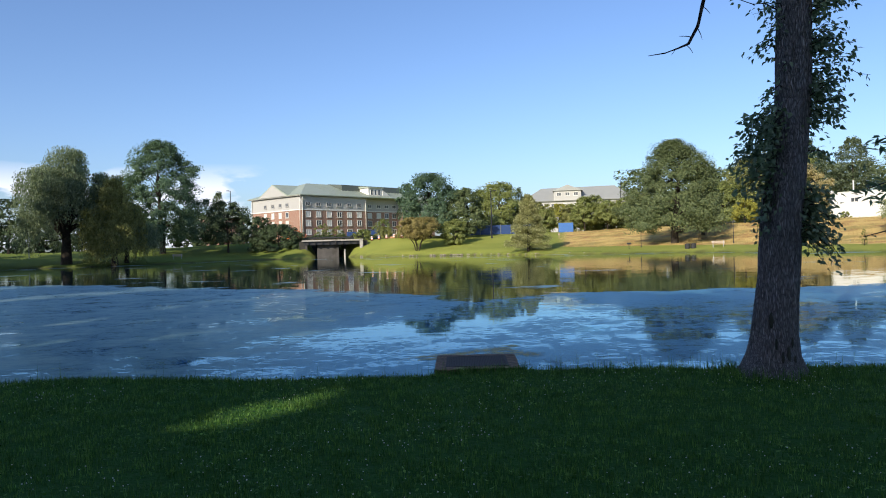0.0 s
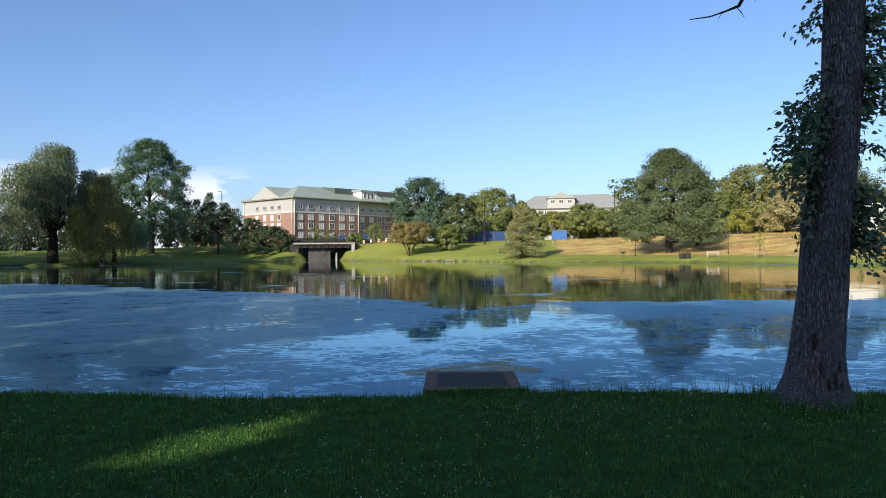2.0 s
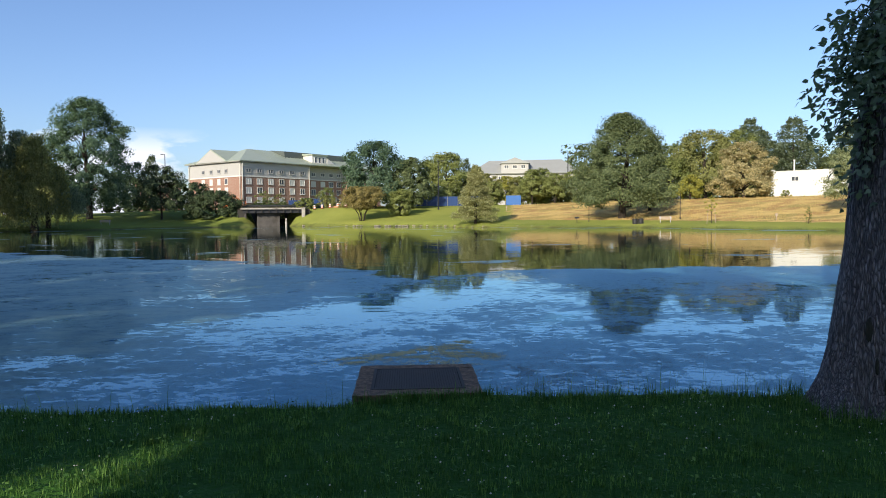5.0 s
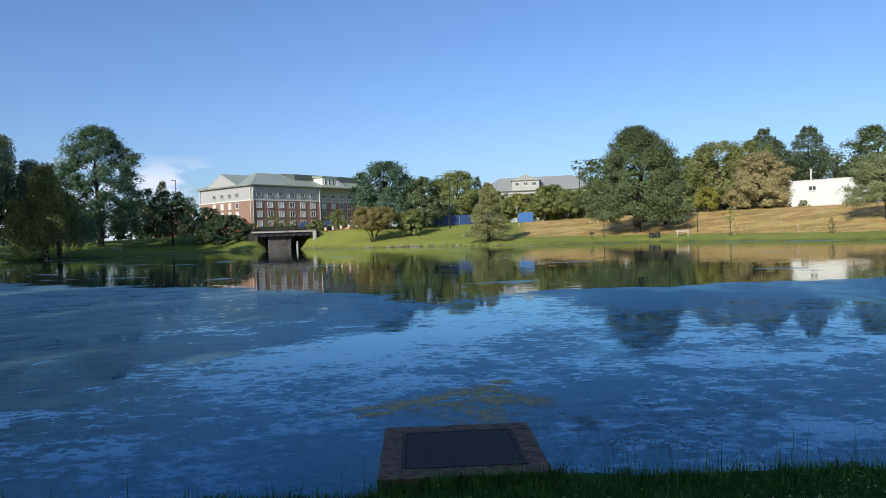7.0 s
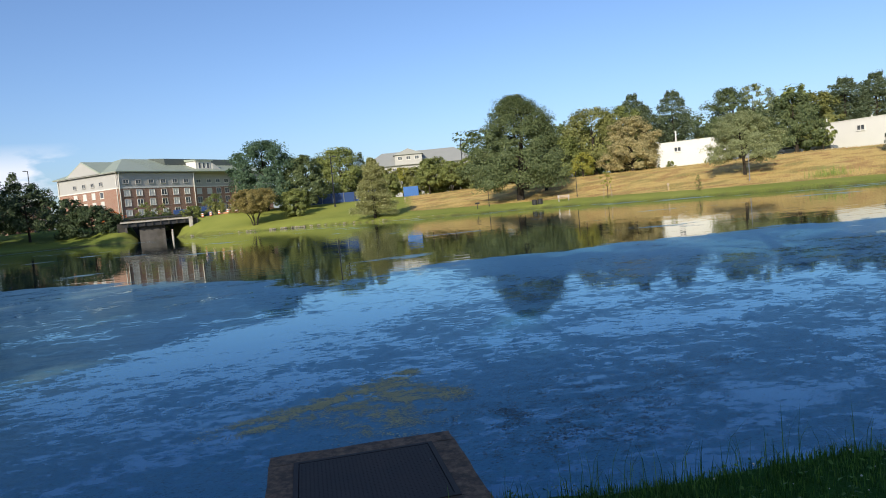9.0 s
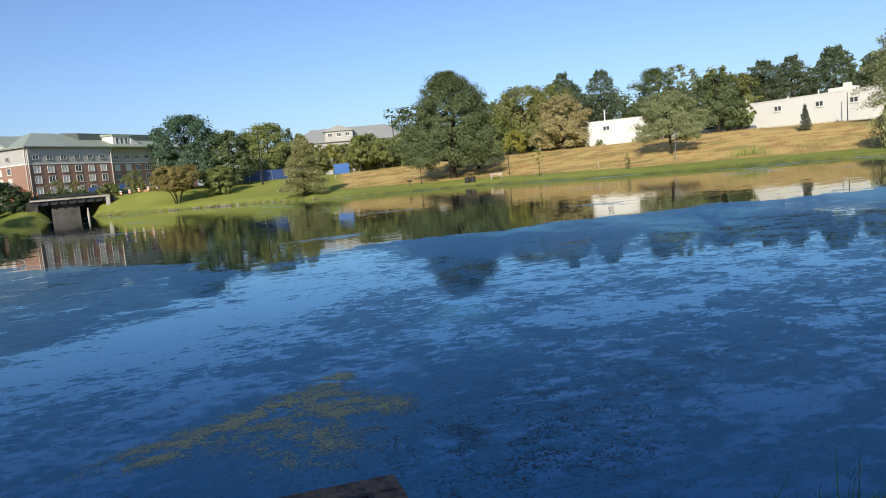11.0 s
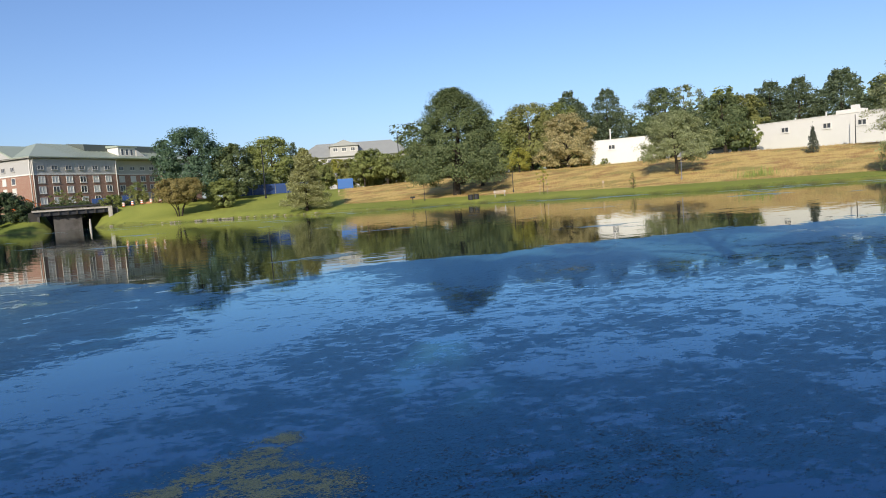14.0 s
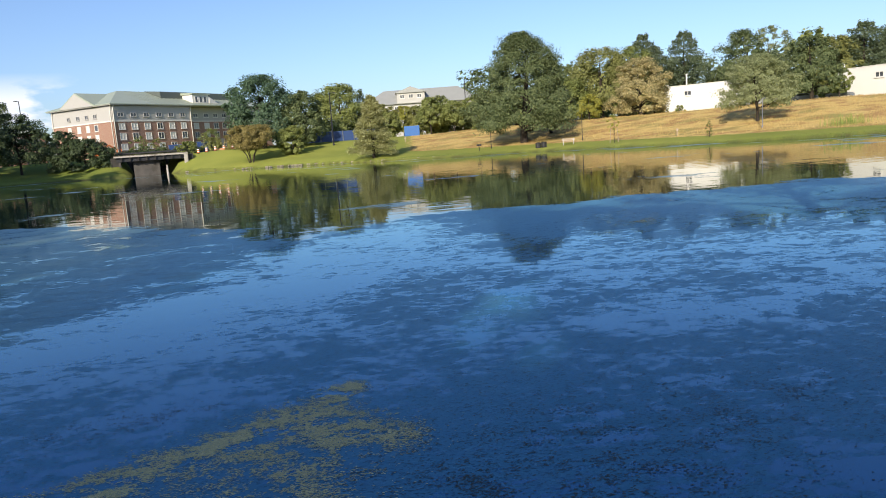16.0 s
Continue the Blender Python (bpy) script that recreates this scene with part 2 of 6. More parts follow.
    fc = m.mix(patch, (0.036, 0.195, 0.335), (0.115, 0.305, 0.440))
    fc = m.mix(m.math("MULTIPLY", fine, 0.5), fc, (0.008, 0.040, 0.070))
    speck = m.ramp(m.noise(48, 3, (0.7, 1.2, 1), 0.6), [(0.55, (0, 0, 0)), (0.62, (1, 1, 1))])
    fc = m.mix(m.math("MULTIPLY", speck, 0.65), fc, (0.005, 0.014, 0.022))
    grey = add(span(x, -1.0, -6.0), mul(minus(broad, 0.5), 1.0))
    grey = m.math("MAXIMUM", m.math("MINIMUM", grey, 1.0), 0.0)
    silt = m.ramp(add(mul(drift, 0.5), mul(patch, 0.5)), [(0.40, (0.030, 0.060, 0.048)), (0.50, (0.098, 0.142, 0.095)), (0.58, (0.22, 0.25, 0.145))])
    silt = m.mix(m.math("MULTIPLY", m.ramp(m.noise(1.1, 6, (0.5, 1.2, 1), 0.7), [(0.52, (0, 0, 0)), (0.64, (1, 1, 1))]), 0.45), silt, (0.020, 0.048, 0.046))
    fc = m.mix(m.math("MULTIPLY", grey, 0.85), fc, silt)
    clots = m.ramp(m.noise(3.0, 7, (0.45, 1.0, 1), 0.74), [(0.50, (0, 0, 0)), (0.60, (1, 1, 1))])
    fc = m.mix(mul(clots, 0.62, thick), fc, (0.012, 0.030, 0.034))
    fc = m.mix(m.math("MULTIPLY", far, 0.7), fc, (0.10, 0.13, 0.085))
    clear_gloss = m.add("ShaderNodeFresnel", IOR=1.48)
    sky_blue_gloss = m.add("ShaderNodeFresnel", IOR=1.62)
    film_gloss = m.add("ShaderNodeFresnel", IOR=1.26)
    bump = m.bump(fine, 0.8, 0.012)

    def ripples(depth):
        """Low wavelets whose crests lie along the bank."""
        com = m.n.new("ShaderNodeCombineXYZ")
        m.link(mul(minus(m.noise(2.4, 2, (1.0, 0.6, 1)), 0.5), depth * 0.18), com.inputs["X"])
        m.link(mul(minus(m.noise(3.4, 3, (0.16, 1.0, 1), 0.6), 0.5), depth), com.inputs["Y"])
        com.inputs["Z"].default_value = 1.0
        nrm = m.n.new("ShaderNodeVectorMath")
        nrm.operation = "NORMALIZE"
        m.link(com.outputs["Vector"], nrm.inputs[0])
        return nrm.outputs["Vector"]

    def layer(colour, tint, rough, normal, fresnel, sheen=1.0):
        """A coloured body under a tinted surface gloss."""
        body = m.n.new("ShaderNodeBsdfDiffuse")
        if isinstance(colour, tuple):
            body.inputs["Color"].default_value = (*colour, 1)
        else:
            m.link(colour, body.inputs["Color"])
        gloss = m.n.new("ShaderNodeBsdfGlossy")
        gloss.inputs["Color"].default_value = (*tint, 1)
        gloss.inputs["Roughness"].default_value = rough
        m.link(normal, gloss.inputs["Normal"])
        both = m.n.new("ShaderNodeMixShader")
        m.link(mul(fresnel.outputs["Fac"], sheen), both.inputs["Fac"])
        m.link(body.outputs["BSDF"], both.inputs[1])
        m.link(gloss.outputs["BSDF"], both.inputs[2])
        return both.outputs["Shader"]

    def blend(fac, a, b):
        both = m.n.new("ShaderNodeMixShader")
        m.link(fac, both.inputs["Fac"])
        m.link(a, both.inputs[1])
        m.link(b, both.inputs[2])
        return both.outputs["Shader"]

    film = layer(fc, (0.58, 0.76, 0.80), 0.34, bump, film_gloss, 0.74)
    # near water: the sky's reflection is put into body and gloss as blue
    sky_blue = layer((0.003, 0.090, 0.250), (0.68, 0.93, 1.0), 0.03, ripples(0.02), sky_blue_gloss)
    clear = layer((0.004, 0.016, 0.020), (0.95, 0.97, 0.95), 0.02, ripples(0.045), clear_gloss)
    m.link(blend(mask, blend(far, sky_blue, clear), film), m.out.inputs["Surface"])
    return m.mat


def make_brick():
    m = Nodes("brickwork")
    t = m.add("ShaderNodeTexBrick", Scale=1.0, Mortar_Size=0.012, Brick_Width=0.23, Row_Height=0.08)
    t.inputs["Color1"].default_value = (0.225, 0.108, 0.070, 1)
    t.inputs["Color2"].default_value = (0.30, 0.152, 0.096, 1)
    t.inputs["Mortar"].default_value = (0.36, 0.29, 0.23, 1)
    sep, com = m.n.new("ShaderNodeSeparateXYZ"), m.n.new("ShaderNodeCombineXYZ")
    m.link(m.position(), sep.inputs["Vector"])
    m.link(m.math("ADD", sep.outputs["X"], sep.outputs["Y"]), com.inputs["X"])
    m.link(sep.outputs["Z"], com.inputs["Y"])
    m.link(com.outputs["Vector"], t.inputs["Vector"])
    c = m.mix(m.math("MULTIPLY", m.noise(0.5, 4), 0.5), t.outputs["Color"], (0.23, 0.112, 0.075))
    return m.set(c, 0.85)


def make_glass():
    m = Nodes("window_glass")
    return m.set(m.mix(m.noise(0.8, 2), (0.03, 0.035, 0.045), (0.10, 0.11, 0.12)), 0.06, 0, 0.6)


def make_concrete(name, a, b, scale=4.0):
    m = Nodes(name)
    n1, n2 = m.noise(scale, 6), m.noise(scale * 14, 4)
    c = m.ramp(n1, [(0.3, a), (0.7, b)])
    c = m.mix(m.math("MULTIPLY", n2, 0.6), c, shade(a, 0.6))
    st = m.ramp(m.noise(scale * 0.6, 5), [(0.5, (0, 0, 0)), (0.62, (1, 1, 1))])
    c = m.mix(m.math("MULTIPLY", st, 0.6), c, (0.035, 0.03, 0.022))
    m.bump(m.math("ADD", n1, n2), 0.6, 0.012)
    return m.set(c, 0.9)


def make_steel_plate():
    m = Nodes("chequer_plate")
    w1 = m.noise(5, 5)
    c = m.mix(w1, (0.024, 0.020, 0.018), (0.085, 0.066, 0.055))
    m.bump(m.noise(70, 2), 0.25, 0.003)
    return m.set(c, m.math("ADD", m.math("MULTIPLY", w1, 0.3), 0.6), 0.0, 0.25)


MAT = {
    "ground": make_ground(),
    "water": make_water(),
    "blade": foliage("grass_blade", (0.036, 0.112, 0.020), (0.27, 0.455, 0.10), 0.3, 0.55, 5.0),
    "blade_dry": foliage("dry_grass", (0.36, 0.25, 0.09), (0.66, 0.49, 0.19), 0.25),
    "far_lawn": foliage("far_lawn_blade", (0.09, 0.14, 0.03), (0.20, 0.25, 0.06), 0.25),
    "reed": foliage("reed_blade", (0.149, 0.213, 0.043), (0.361, 0.404, 0.106), 0.25),
    "leaf_near": foliage("near_leaf", (0.12, 0.18, 0.13), (0.30, 0.39, 0.26), 0.42, 0.45),
    "leaf_oak": foliage("oak_leaf", (0.086, 0.120, 0.054), (0.245, 0.285, 0.126), 0.42),
    "leaf_mid": foliage("maple_leaf", (0.150, 0.186, 0.058), (0.365, 0.392, 0.128), 0.42),
    "leaf_olive": foliage("olive_leaf", (0.155, 0.172, 0.055), (0.385, 0.378, 0.132), 0.42),
    "leaf_gold": foliage("golden_leaf", (0.19, 0.185, 0.080), (0.74, 0.62, 0.33), 0.42),
    "leaf_rust": foliage("rust_leaf", (0.20, 0.17, 0.062), (0.45, 0.375, 0.14), 0.42),
    "leaf_silver": foliage("silver_leaf", (0.175, 0.205, 0.098), (0.44, 0.475, 0.25), 0.42),
    "leaf_yellow": foliage("yellow_leaf", (0.229, 0.237, 0.043), (0.486, 0.458, 0.094), 0.42),
    "leaf_dark": foliage("dark_leaf", (0.036, 0.058, 0.028), (0.098, 0.132, 0.055), 0.2),
    "needle": foliage("pine_needle", (0.105, 0.145, 0.092), (0.300, 0.350, 0.205), 0.42),
    "leaf_blue": foliage("blue_green_leaf", (0.058, 0.108, 0.066), (0.175, 0.250, 0.145), 0.42),
    "needle_light": foliage("light_needle", (0.27, 0.28, 0.125), (0.60, 0.59, 0.30), 0.42),
    "needle_pale": foliage("pale_needle", (0.22, 0.25, 0.14), (0.48, 0.51, 0.32), 0.42),
    "needle_blue": foliage("blue_needle", (0.07, 0.09, 0.07), (0.15, 0.17, 0.13), 0.15),
    "willow": foliage("willow_leaf", (0.105, 0.145, 0.088), (0.275, 0.330, 0.195), 0.42),
    "bark": bark("bark", (0.20, 0.195, 0.205), (0.54, 0.525, 0.53)),
    "bark_far": bark("far_bark", (0.06, 0.048, 0.036), (0.16, 0.13, 0.10), 0.4),
    "twig": plain("twig", (0.045, 0.036, 0.028), 0.9),
    "brick": make_brick(),
    "siding": plain("grey_siding", (0.40, 0.39, 0.365), 0.7, 0, 0.06, 0.7),
    "roof": plain("green_roof", (0.32, 0.36, 0.28), 0.5, 0, 0.10, 0.5),
    "roof_grey": plain("grey_roof", (0.28, 0.285, 0.265), 0.5, 0, 0.10, 0.5),
    "roof_dark": plain("dark_roof", (0.085, 0.10, 0.085), 0.6, 0, 0.1, 0.5),
    "trim": plain("cream_trim", (0.66, 0.64, 0.58), 0.6, 0, 0.06),
    "white": plain("white_render", (0.66, 0.64, 0.60), 0.75, 0, 0.05, 0.6),
    "glass": make_glass(),
    "blind": plain("window_blind", (0.62, 0.60, 0.55), 0.7, 0, 0.08),
    "concrete": make_concrete("concrete", (0.17, 0.15, 0.115), (0.33, 0.29, 0.22), 5),
    "concrete_pale": make_concrete("pale_concrete", (0.36, 0.34, 0.30), (0.50, 0.47, 0.42), 0.8),
    # concrete for pier and corner post, darkened to carry the shade under the deck
    "concrete_shade": make_concrete("shaded_concrete", (0.075, 0.07, 0.065), (0.13, 0.12, 0.11), 0.8),
    # near-black copy of the concrete: deep shade below the bridge as colour
    "concrete_deep_shade": make_concrete("deep_shade_concrete", (0.035, 0.033, 0.03), (0.06, 0.055, 0.05), 0.5),
    "slab": make_concrete("weathered_concrete", (0.110, 0.066, 0.040), (0.40, 0.25, 0.145), 26),
    "plate": make_steel_plate(),
    "steel": plain("dark_steel", (0.05, 0.05, 0.052), 0.5, 0.6),
    "galv": plain("galvanised_steel", (0.34, 0.34, 0.34), 0.5, 0.7),
    "blue_dark": plain("dark_blue_paint", (0.018, 0.05, 0.16), 0.5, 0, 0.2),
    "blue": plain("blue_paint", (0.03, 0.12, 0.36), 0.5, 0, 0.2),
    "orange": plain("orange_plastic", (0.75, 0.20, 0.04), 0.5),
    "white_plastic": plain("white_plastic", (0.8, 0.8, 0.78), 0.5),
    "black": plain("black_plastic", (0.022, 0.022, 0.022), 0.6),
    "wood": plain("weathered_wood", (0.38, 0.30, 0.21), 0.8),
    "clover": plain("clover_petal", (0.72, 0.70, 0.62), 0.8),
    "scum": foliage("floating_algae", (0.44, 0.40, 0.19), (0.84, 0.76, 0.40), 0.1, 0.8),
    "debris": plain("wet_plant_debris", (0.016, 0.020, 0.012), 0.55),
    "stone": make_concrete("edging_stone", (0.30, 0.27, 0.20), (0.50, 0.45, 0.33), 2),
    "car": plain("grey_car_paint", (0.17, 0.19, 0.22), 0.3, 0.4),
    "earth": plain("orange_earth", (0.42, 0.22, 0.10), 0.95),
}


# ---------------------------------------------------------------- mesh helpers
def mesh_from(name, verts, faces, mat, smooth=False):
    me = bpy.data.meshes.new(name)
    me.from_pydata([tuple(v) for v in verts], [], [tuple(f) for f in faces])
    me.materials.append(mat)
    if smooth:
        me.polygons.foreach_set("use_smooth", [True] * len(me.polygons))
    me.update()
    return me


def quads_mesh(name, pts, mat):
    """pts: (n, 4, 3) array of quads."""
    n, k = pts.shape[0], pts.shape[1]
    me = bpy.data.meshes.new(name)
    me.vertices.add(n * k)
    me.vertices.foreach_set("co", pts.reshape(-1).astype(np.float32))
    me.loops.add(n * k)
    me.loops.foreach_set("vertex_index", np.arange(n * k, dtype=np.int32))
    me.polygons.add(n)
    me.polygons.foreach_set("loop_start", np.arange(0, n * k, k, dtype=np.int32))
    me.polygons.foreach_set("loop_total", np.full(n, k, dtype=np.int32))
    me.materials.append(mat)
    me.update(calc_edges=True)
    return me


def thing(name, x, y, z, label, category, group="", rz=0.0, kind=""):
    ob = new(name)
    ob.matrix_world = pose(x, y, z, 0, 0, rz)
    return tagged(ob, label, category, group, kind)


def part(name, bm, material, parent, label=""):
    """One mesh under a thing or a part, from a bmesh or a finished mesh."""
    if isinstance(bm, bmesh.types.BMesh):
        me = bpy.data.meshes.new(name)
        bm.to_mesh(me)
        bm.free()
        me.materials.append(material)
    else:
        me = bm
    ob = new(name, me)
    ob.parent = parent
    if label:
        ob["label"] = label
    return ob


def box(bm, x0, y0, z0, x1, y1, z1, bevel=0.0):
    """A box added to bm, its edges rounded by bevel."""
    m = Matrix.Translation(((x0 + x1) / 2, (y0 + y1) / 2, (z0 + z1) / 2)) @ Matrix.Diagonal((abs(x1 - x0), abs(y1 - y0), abs(z1 - z0), 1))
    r = bmesh.ops.create_cube(bm, size=1.0, matrix=m)
    if bevel > 0:
        es = list({e for v in r["verts"] for e in v.link_edges})
        bmesh.ops.bevel(bm, geom=es, offset=bevel, segments=2, affect="EDGES", profile=0.6)
    return bm


def tube(bm, points, radii, sides=8, cap=True):
    """A tapered tube through points."""
    rings = []
    for i, p in enumerate(points):
        a = Vector(points[max(0, i - 1)])
        b = Vector(points[min(len(points) - 1, i + 1)])
        d = (b - a).normalized()
        u = d.orthogonal().normalized()
        v = d.cross(u)
        rings.append([bm.verts.new(Vector(p) + float(radii[i]) * (math.cos(k * 2 * math.pi / sides) * u + math.sin(k * 2 * math.pi / sides) * v)) for k in range(sides)])
    for i in range(len(rings) - 1):
        # match the start of the two rings
        best = min(range(sides), key=lambda s: (rings[i][0].co - rings[i + 1][s].co).length)
        for k in range(sides):
            a, b = rings[i][k], rings[i][(k + 1) % sides]
            c, d = rings[i + 1][(best + k + 1) % sides], rings[i + 1][(best + k) % sides]
            try:
                bm.faces.new((a, b, c, d)).smooth = True
            except ValueError:
                pass
    if cap:
        for r in (rings[0], rings[-1]):
            try:
                bm.faces.new(r)
            except ValueError:
                pass
    return bm


# ---------------------------------------------------------------- ground
WATER_Z = -0.326
P0 = (0.0, 8.0)
B_SHORE = [(-180, 40), (-100, 40), (-80, 50), (-60, 62), (-46, 76), (-41, 86), (-39, 95), (-37.4, 120), (-36, 128), (-31, 124), (-25, 128), (-18.5, 139), (-14.0, 137), (-13.7, 240),
           (-11.0, 240), (-10.7, 143), (-9, 136), (-5, 125), (0.5, 118), (5, 106), (11, 101), (18.7, 97), (28, 84), (33, 80), (41, 80), (49, 82), (60, 88), (80, 60), (100, 40), (180, 40)]
B_LAWN = [(-180, 0.6), (-10, 0.5), (0, 0.8), (8.5, 0.8), (18, 0.7), (32, 0.45), (48, 0.4), (180, 0.6)]
B_WIDE = [(-180, 11), (-18, 9), (-15, 3), (-10, 3), (-2, 4), (5, 8), (11, 11), (180, 11)]
B_CREST = [(-180, 160), (-36, 165), (-19, 166), (-15, 157), (-10, 153), (-6, 150), (9.5, 150), (14, 145), (21, 138), (32, 132), (48, 124), (180, 130)]
B_TOP = [(-180, 2.4), (-36, 2.3), (-29, 2.4), (-23, 3.0), (-18.8, 3.5), (-14, 3.4), (-9.5, 3.3), (-6.3, 3.7), (0.7, 3.8), (9.5, 3.9), (14, 4.2), (23, 4.4), (32, 4.5), (39, 4.7), (48, 4.3), (180, 4.0)]


def table(tb, b):
    return np.interp(b, [k for k, _ in tb], [v for _, v in tb])


def far_ground(x, y):
    dx, dy = x - P0[0], y - P0[1]
    r, b = np.hypot(dx, dy), np.degrees(np.arctan2(dx, dy))
    rs = table(B_SHORE, b) + 0.8 * np.sin(x * 0.31 + y * 0.17) * (np.abs(b + 12.8) > 4)
    rl, rc = rs + table(B_WIDE, b), np.maximum(table(B_CREST, b), rs + 11)
    zl, zc = table(B_LAWN, b), table(B_TOP, b)
    bed = WATER_Z - 0.9
    z = np.where(r < rs - 1.5, bed, bed)
    s = np.clip((r - rs + 1.5) / 1.5, 0, 1)
    z = bed + s * 0.9
    z = z + np.clip((r - rs) / 1.0, 0, 1) * 0.32
    f = np.clip((r - rs - 1.0) / (rl - rs - 1.0), 0, 1)
    z = z + f * (zl - WATER_Z - 0.32)
    f2 = np.clip((r - rl) / (rc - rl), 0, 1)
    f2 = f2 * f2 * (3 - 2 * f2) * 0.6 + f2 * 0.4
    z = z + f2 * (zc - zl)
    z = z + np.clip(r - rc, 0, 300) * 0.006
    return z, r, b, rs, rl, rc


def near_ground(x, y):
    edge = 9.62 + 0.08 * np.sin(x * 1.3 + 0.4) + 0.06 * np.sin(x * 3.1) - 0.22 * np.exp(-((x + 3.4) / 0.8) ** 2)
    z = 0.012 * (8.0 - np.clip(y, -40, 8)) + 0.02 * np.sin(x * 0.9) * np.sin(y * 0.8)
    drop = np.clip((y - edge) / 0.75, 0, 1)
    return z - drop * drop * (3 - 2 * drop) * 1.25


def height(x, y):
    """Ground level at a place."""
    x, y = np.asarray(x, float), np.asarray(y, float)
    return np.maximum(near_ground(x, y), far_ground(x, y)[0])


def ground_z(x, y):
    return float(height(x, y))


def axis(pieces):
    out = []
    for a, b, step in pieces:
        out += list(np.arange(a, b, step))
    return np.array(out + [pieces[-1][1]], float)


gx = axis([(-3000, -600, 400), (-600, -150, 30), (-150, -100, 5), (-100, -12, 2.0), (-12, 12, 0.22), (12, 130, 2.0), (130, 200, 6), (200, 600, 40), (600, 3000, 400)])
gy = axis([(-3000, -400, 400), (-400, -40, 30), (-40, 2, 3), (2, 9.2, 0.4), (9.2, 11.4, 0.11), (11.4, 50, 4), (50, 200, 1.6), (200, 300, 8), (300, 600, 40), (600, 3000, 400)])
GX, GY = np.meshgrid(gx, gy)
FZ, FR, FB, FRS, FRL, FRC = far_ground(GX, GY)
GZ = np.maximum(near_ground(GX, GY), FZ)
nx, ny = len(gx), len(gy)
gv = np.stack([GX, GY, GZ], -1).reshape(-1, 3)
gi = np.arange(nx * ny).reshape(ny, nx)
gf = np.stack([gi[:-1, :-1], gi[:-1, 1:], gi[1:, 1:], gi[1:, :-1]], -1).reshape(-1, 4)
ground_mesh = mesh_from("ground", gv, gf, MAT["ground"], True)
dry = np.clip((FR - FRL + 2) / 3, 0, 1) * np.clip((FRC + 6 - FR) / 6, 0, 1) * np.clip((FB - 6.5) / 3, 0, 1)
shore = np.clip(1 - np.abs(FR - FRS) / 0.9, 0, 1)
shore = np.maximum(shore, np.clip((WATER_Z + 0.02 - GZ) / 0.05, 0, 1))
# shade on the bank beyond the bridge is put in as darker lawn
for nm, arr in (("dry", dry), ("shore", shore), ("lush_shaded", np.maximum(np.clip((40 - FR) / 10, 0, 1), 0.42 * np.clip((-14.2 - FB) / 1.5, 0, 1)))):
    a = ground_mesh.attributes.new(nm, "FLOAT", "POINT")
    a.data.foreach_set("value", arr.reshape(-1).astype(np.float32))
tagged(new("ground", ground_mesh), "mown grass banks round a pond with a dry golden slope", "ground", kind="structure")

wx = axis([(-160, -100, 10), (-100, 100, 2.0), (100, 160, 10)])
wy = axis([(9.6, 30, 3), (30, 160, 2.0), (160, 260, 10)])
WX, WY = np.meshgrid(wx, wy)
wi = np.arange(WX.size).reshape(WX.shape)
water_mesh = mesh_from("water", np.stack([WX, WY, np.full(WX.shape, WATER_Z)], -1).reshape(-1, 3),
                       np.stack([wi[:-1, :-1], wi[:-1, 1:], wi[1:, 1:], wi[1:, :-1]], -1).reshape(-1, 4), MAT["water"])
_, WR, WB, WRS, _, _ = far_ground(WX, WY)
bank_near = np.clip(1 - (WRS - WR) / 14, 0, 1) * np.clip((np.abs(WB + 12) - 2) / 4, 0, 1)
water_mesh.attributes.new("bank", "FLOAT", "POINT").data.foreach_set("value", bank_near.reshape(-1).astype(np.float32))
tagged(new("water", water_mesh), "still pond water tinted sky blue under drifts of algae film", "pond", kind="structure")


# ---------------------------------------------------------------- trees
def leaf_quads(rng, centres, size, up=0.35, thin=1.0, outward=None):
    """Randomly turned, slightly folded four-cornered leaves at the centres."""
    n = len(centres)
    nrm = rng.normal(size=(n, 3))
    nrm[:, 2] = np.abs(nrm[:, 2]) + up
    if outward is not None:
        nrm = nrm * 0.55 + outward * 1.1
    nrm /= np.linalg.norm(nrm, axis=1)[:, None]
    a = rng.normal(size=(n, 3))
    a -= (a * nrm).sum(1)[:, None] * nrm
    a /= np.linalg.norm(a, axis=1)[:, None]
    b = np.cross(nrm, a)
    s = size * rng.uniform(0.6, 1.35, n)[:, None]
    fold = nrm * s * 0.18
    return np.stack([centres - a * s, centres - b * s * 0.62 * thin + fold, centres + a * s, centres + b * s * 0.62 * thin + fold], 1)


def limb_path(rng, a, b, wobble, steps=4):
    a, b = np.array(a, float), np.array(b, float)
    pts = [a + (b - a) * t / steps for t in range(steps + 1)]
    length = np.linalg.norm(b - a)
    for i in range(1, steps):
        pts[i] = pts[i] + rng.normal(size=3) * wobble * length
        pts[i][2] += 0.04 * length * math.sin(math.pi * i / steps)
    return [tuple(p) for p in pts]


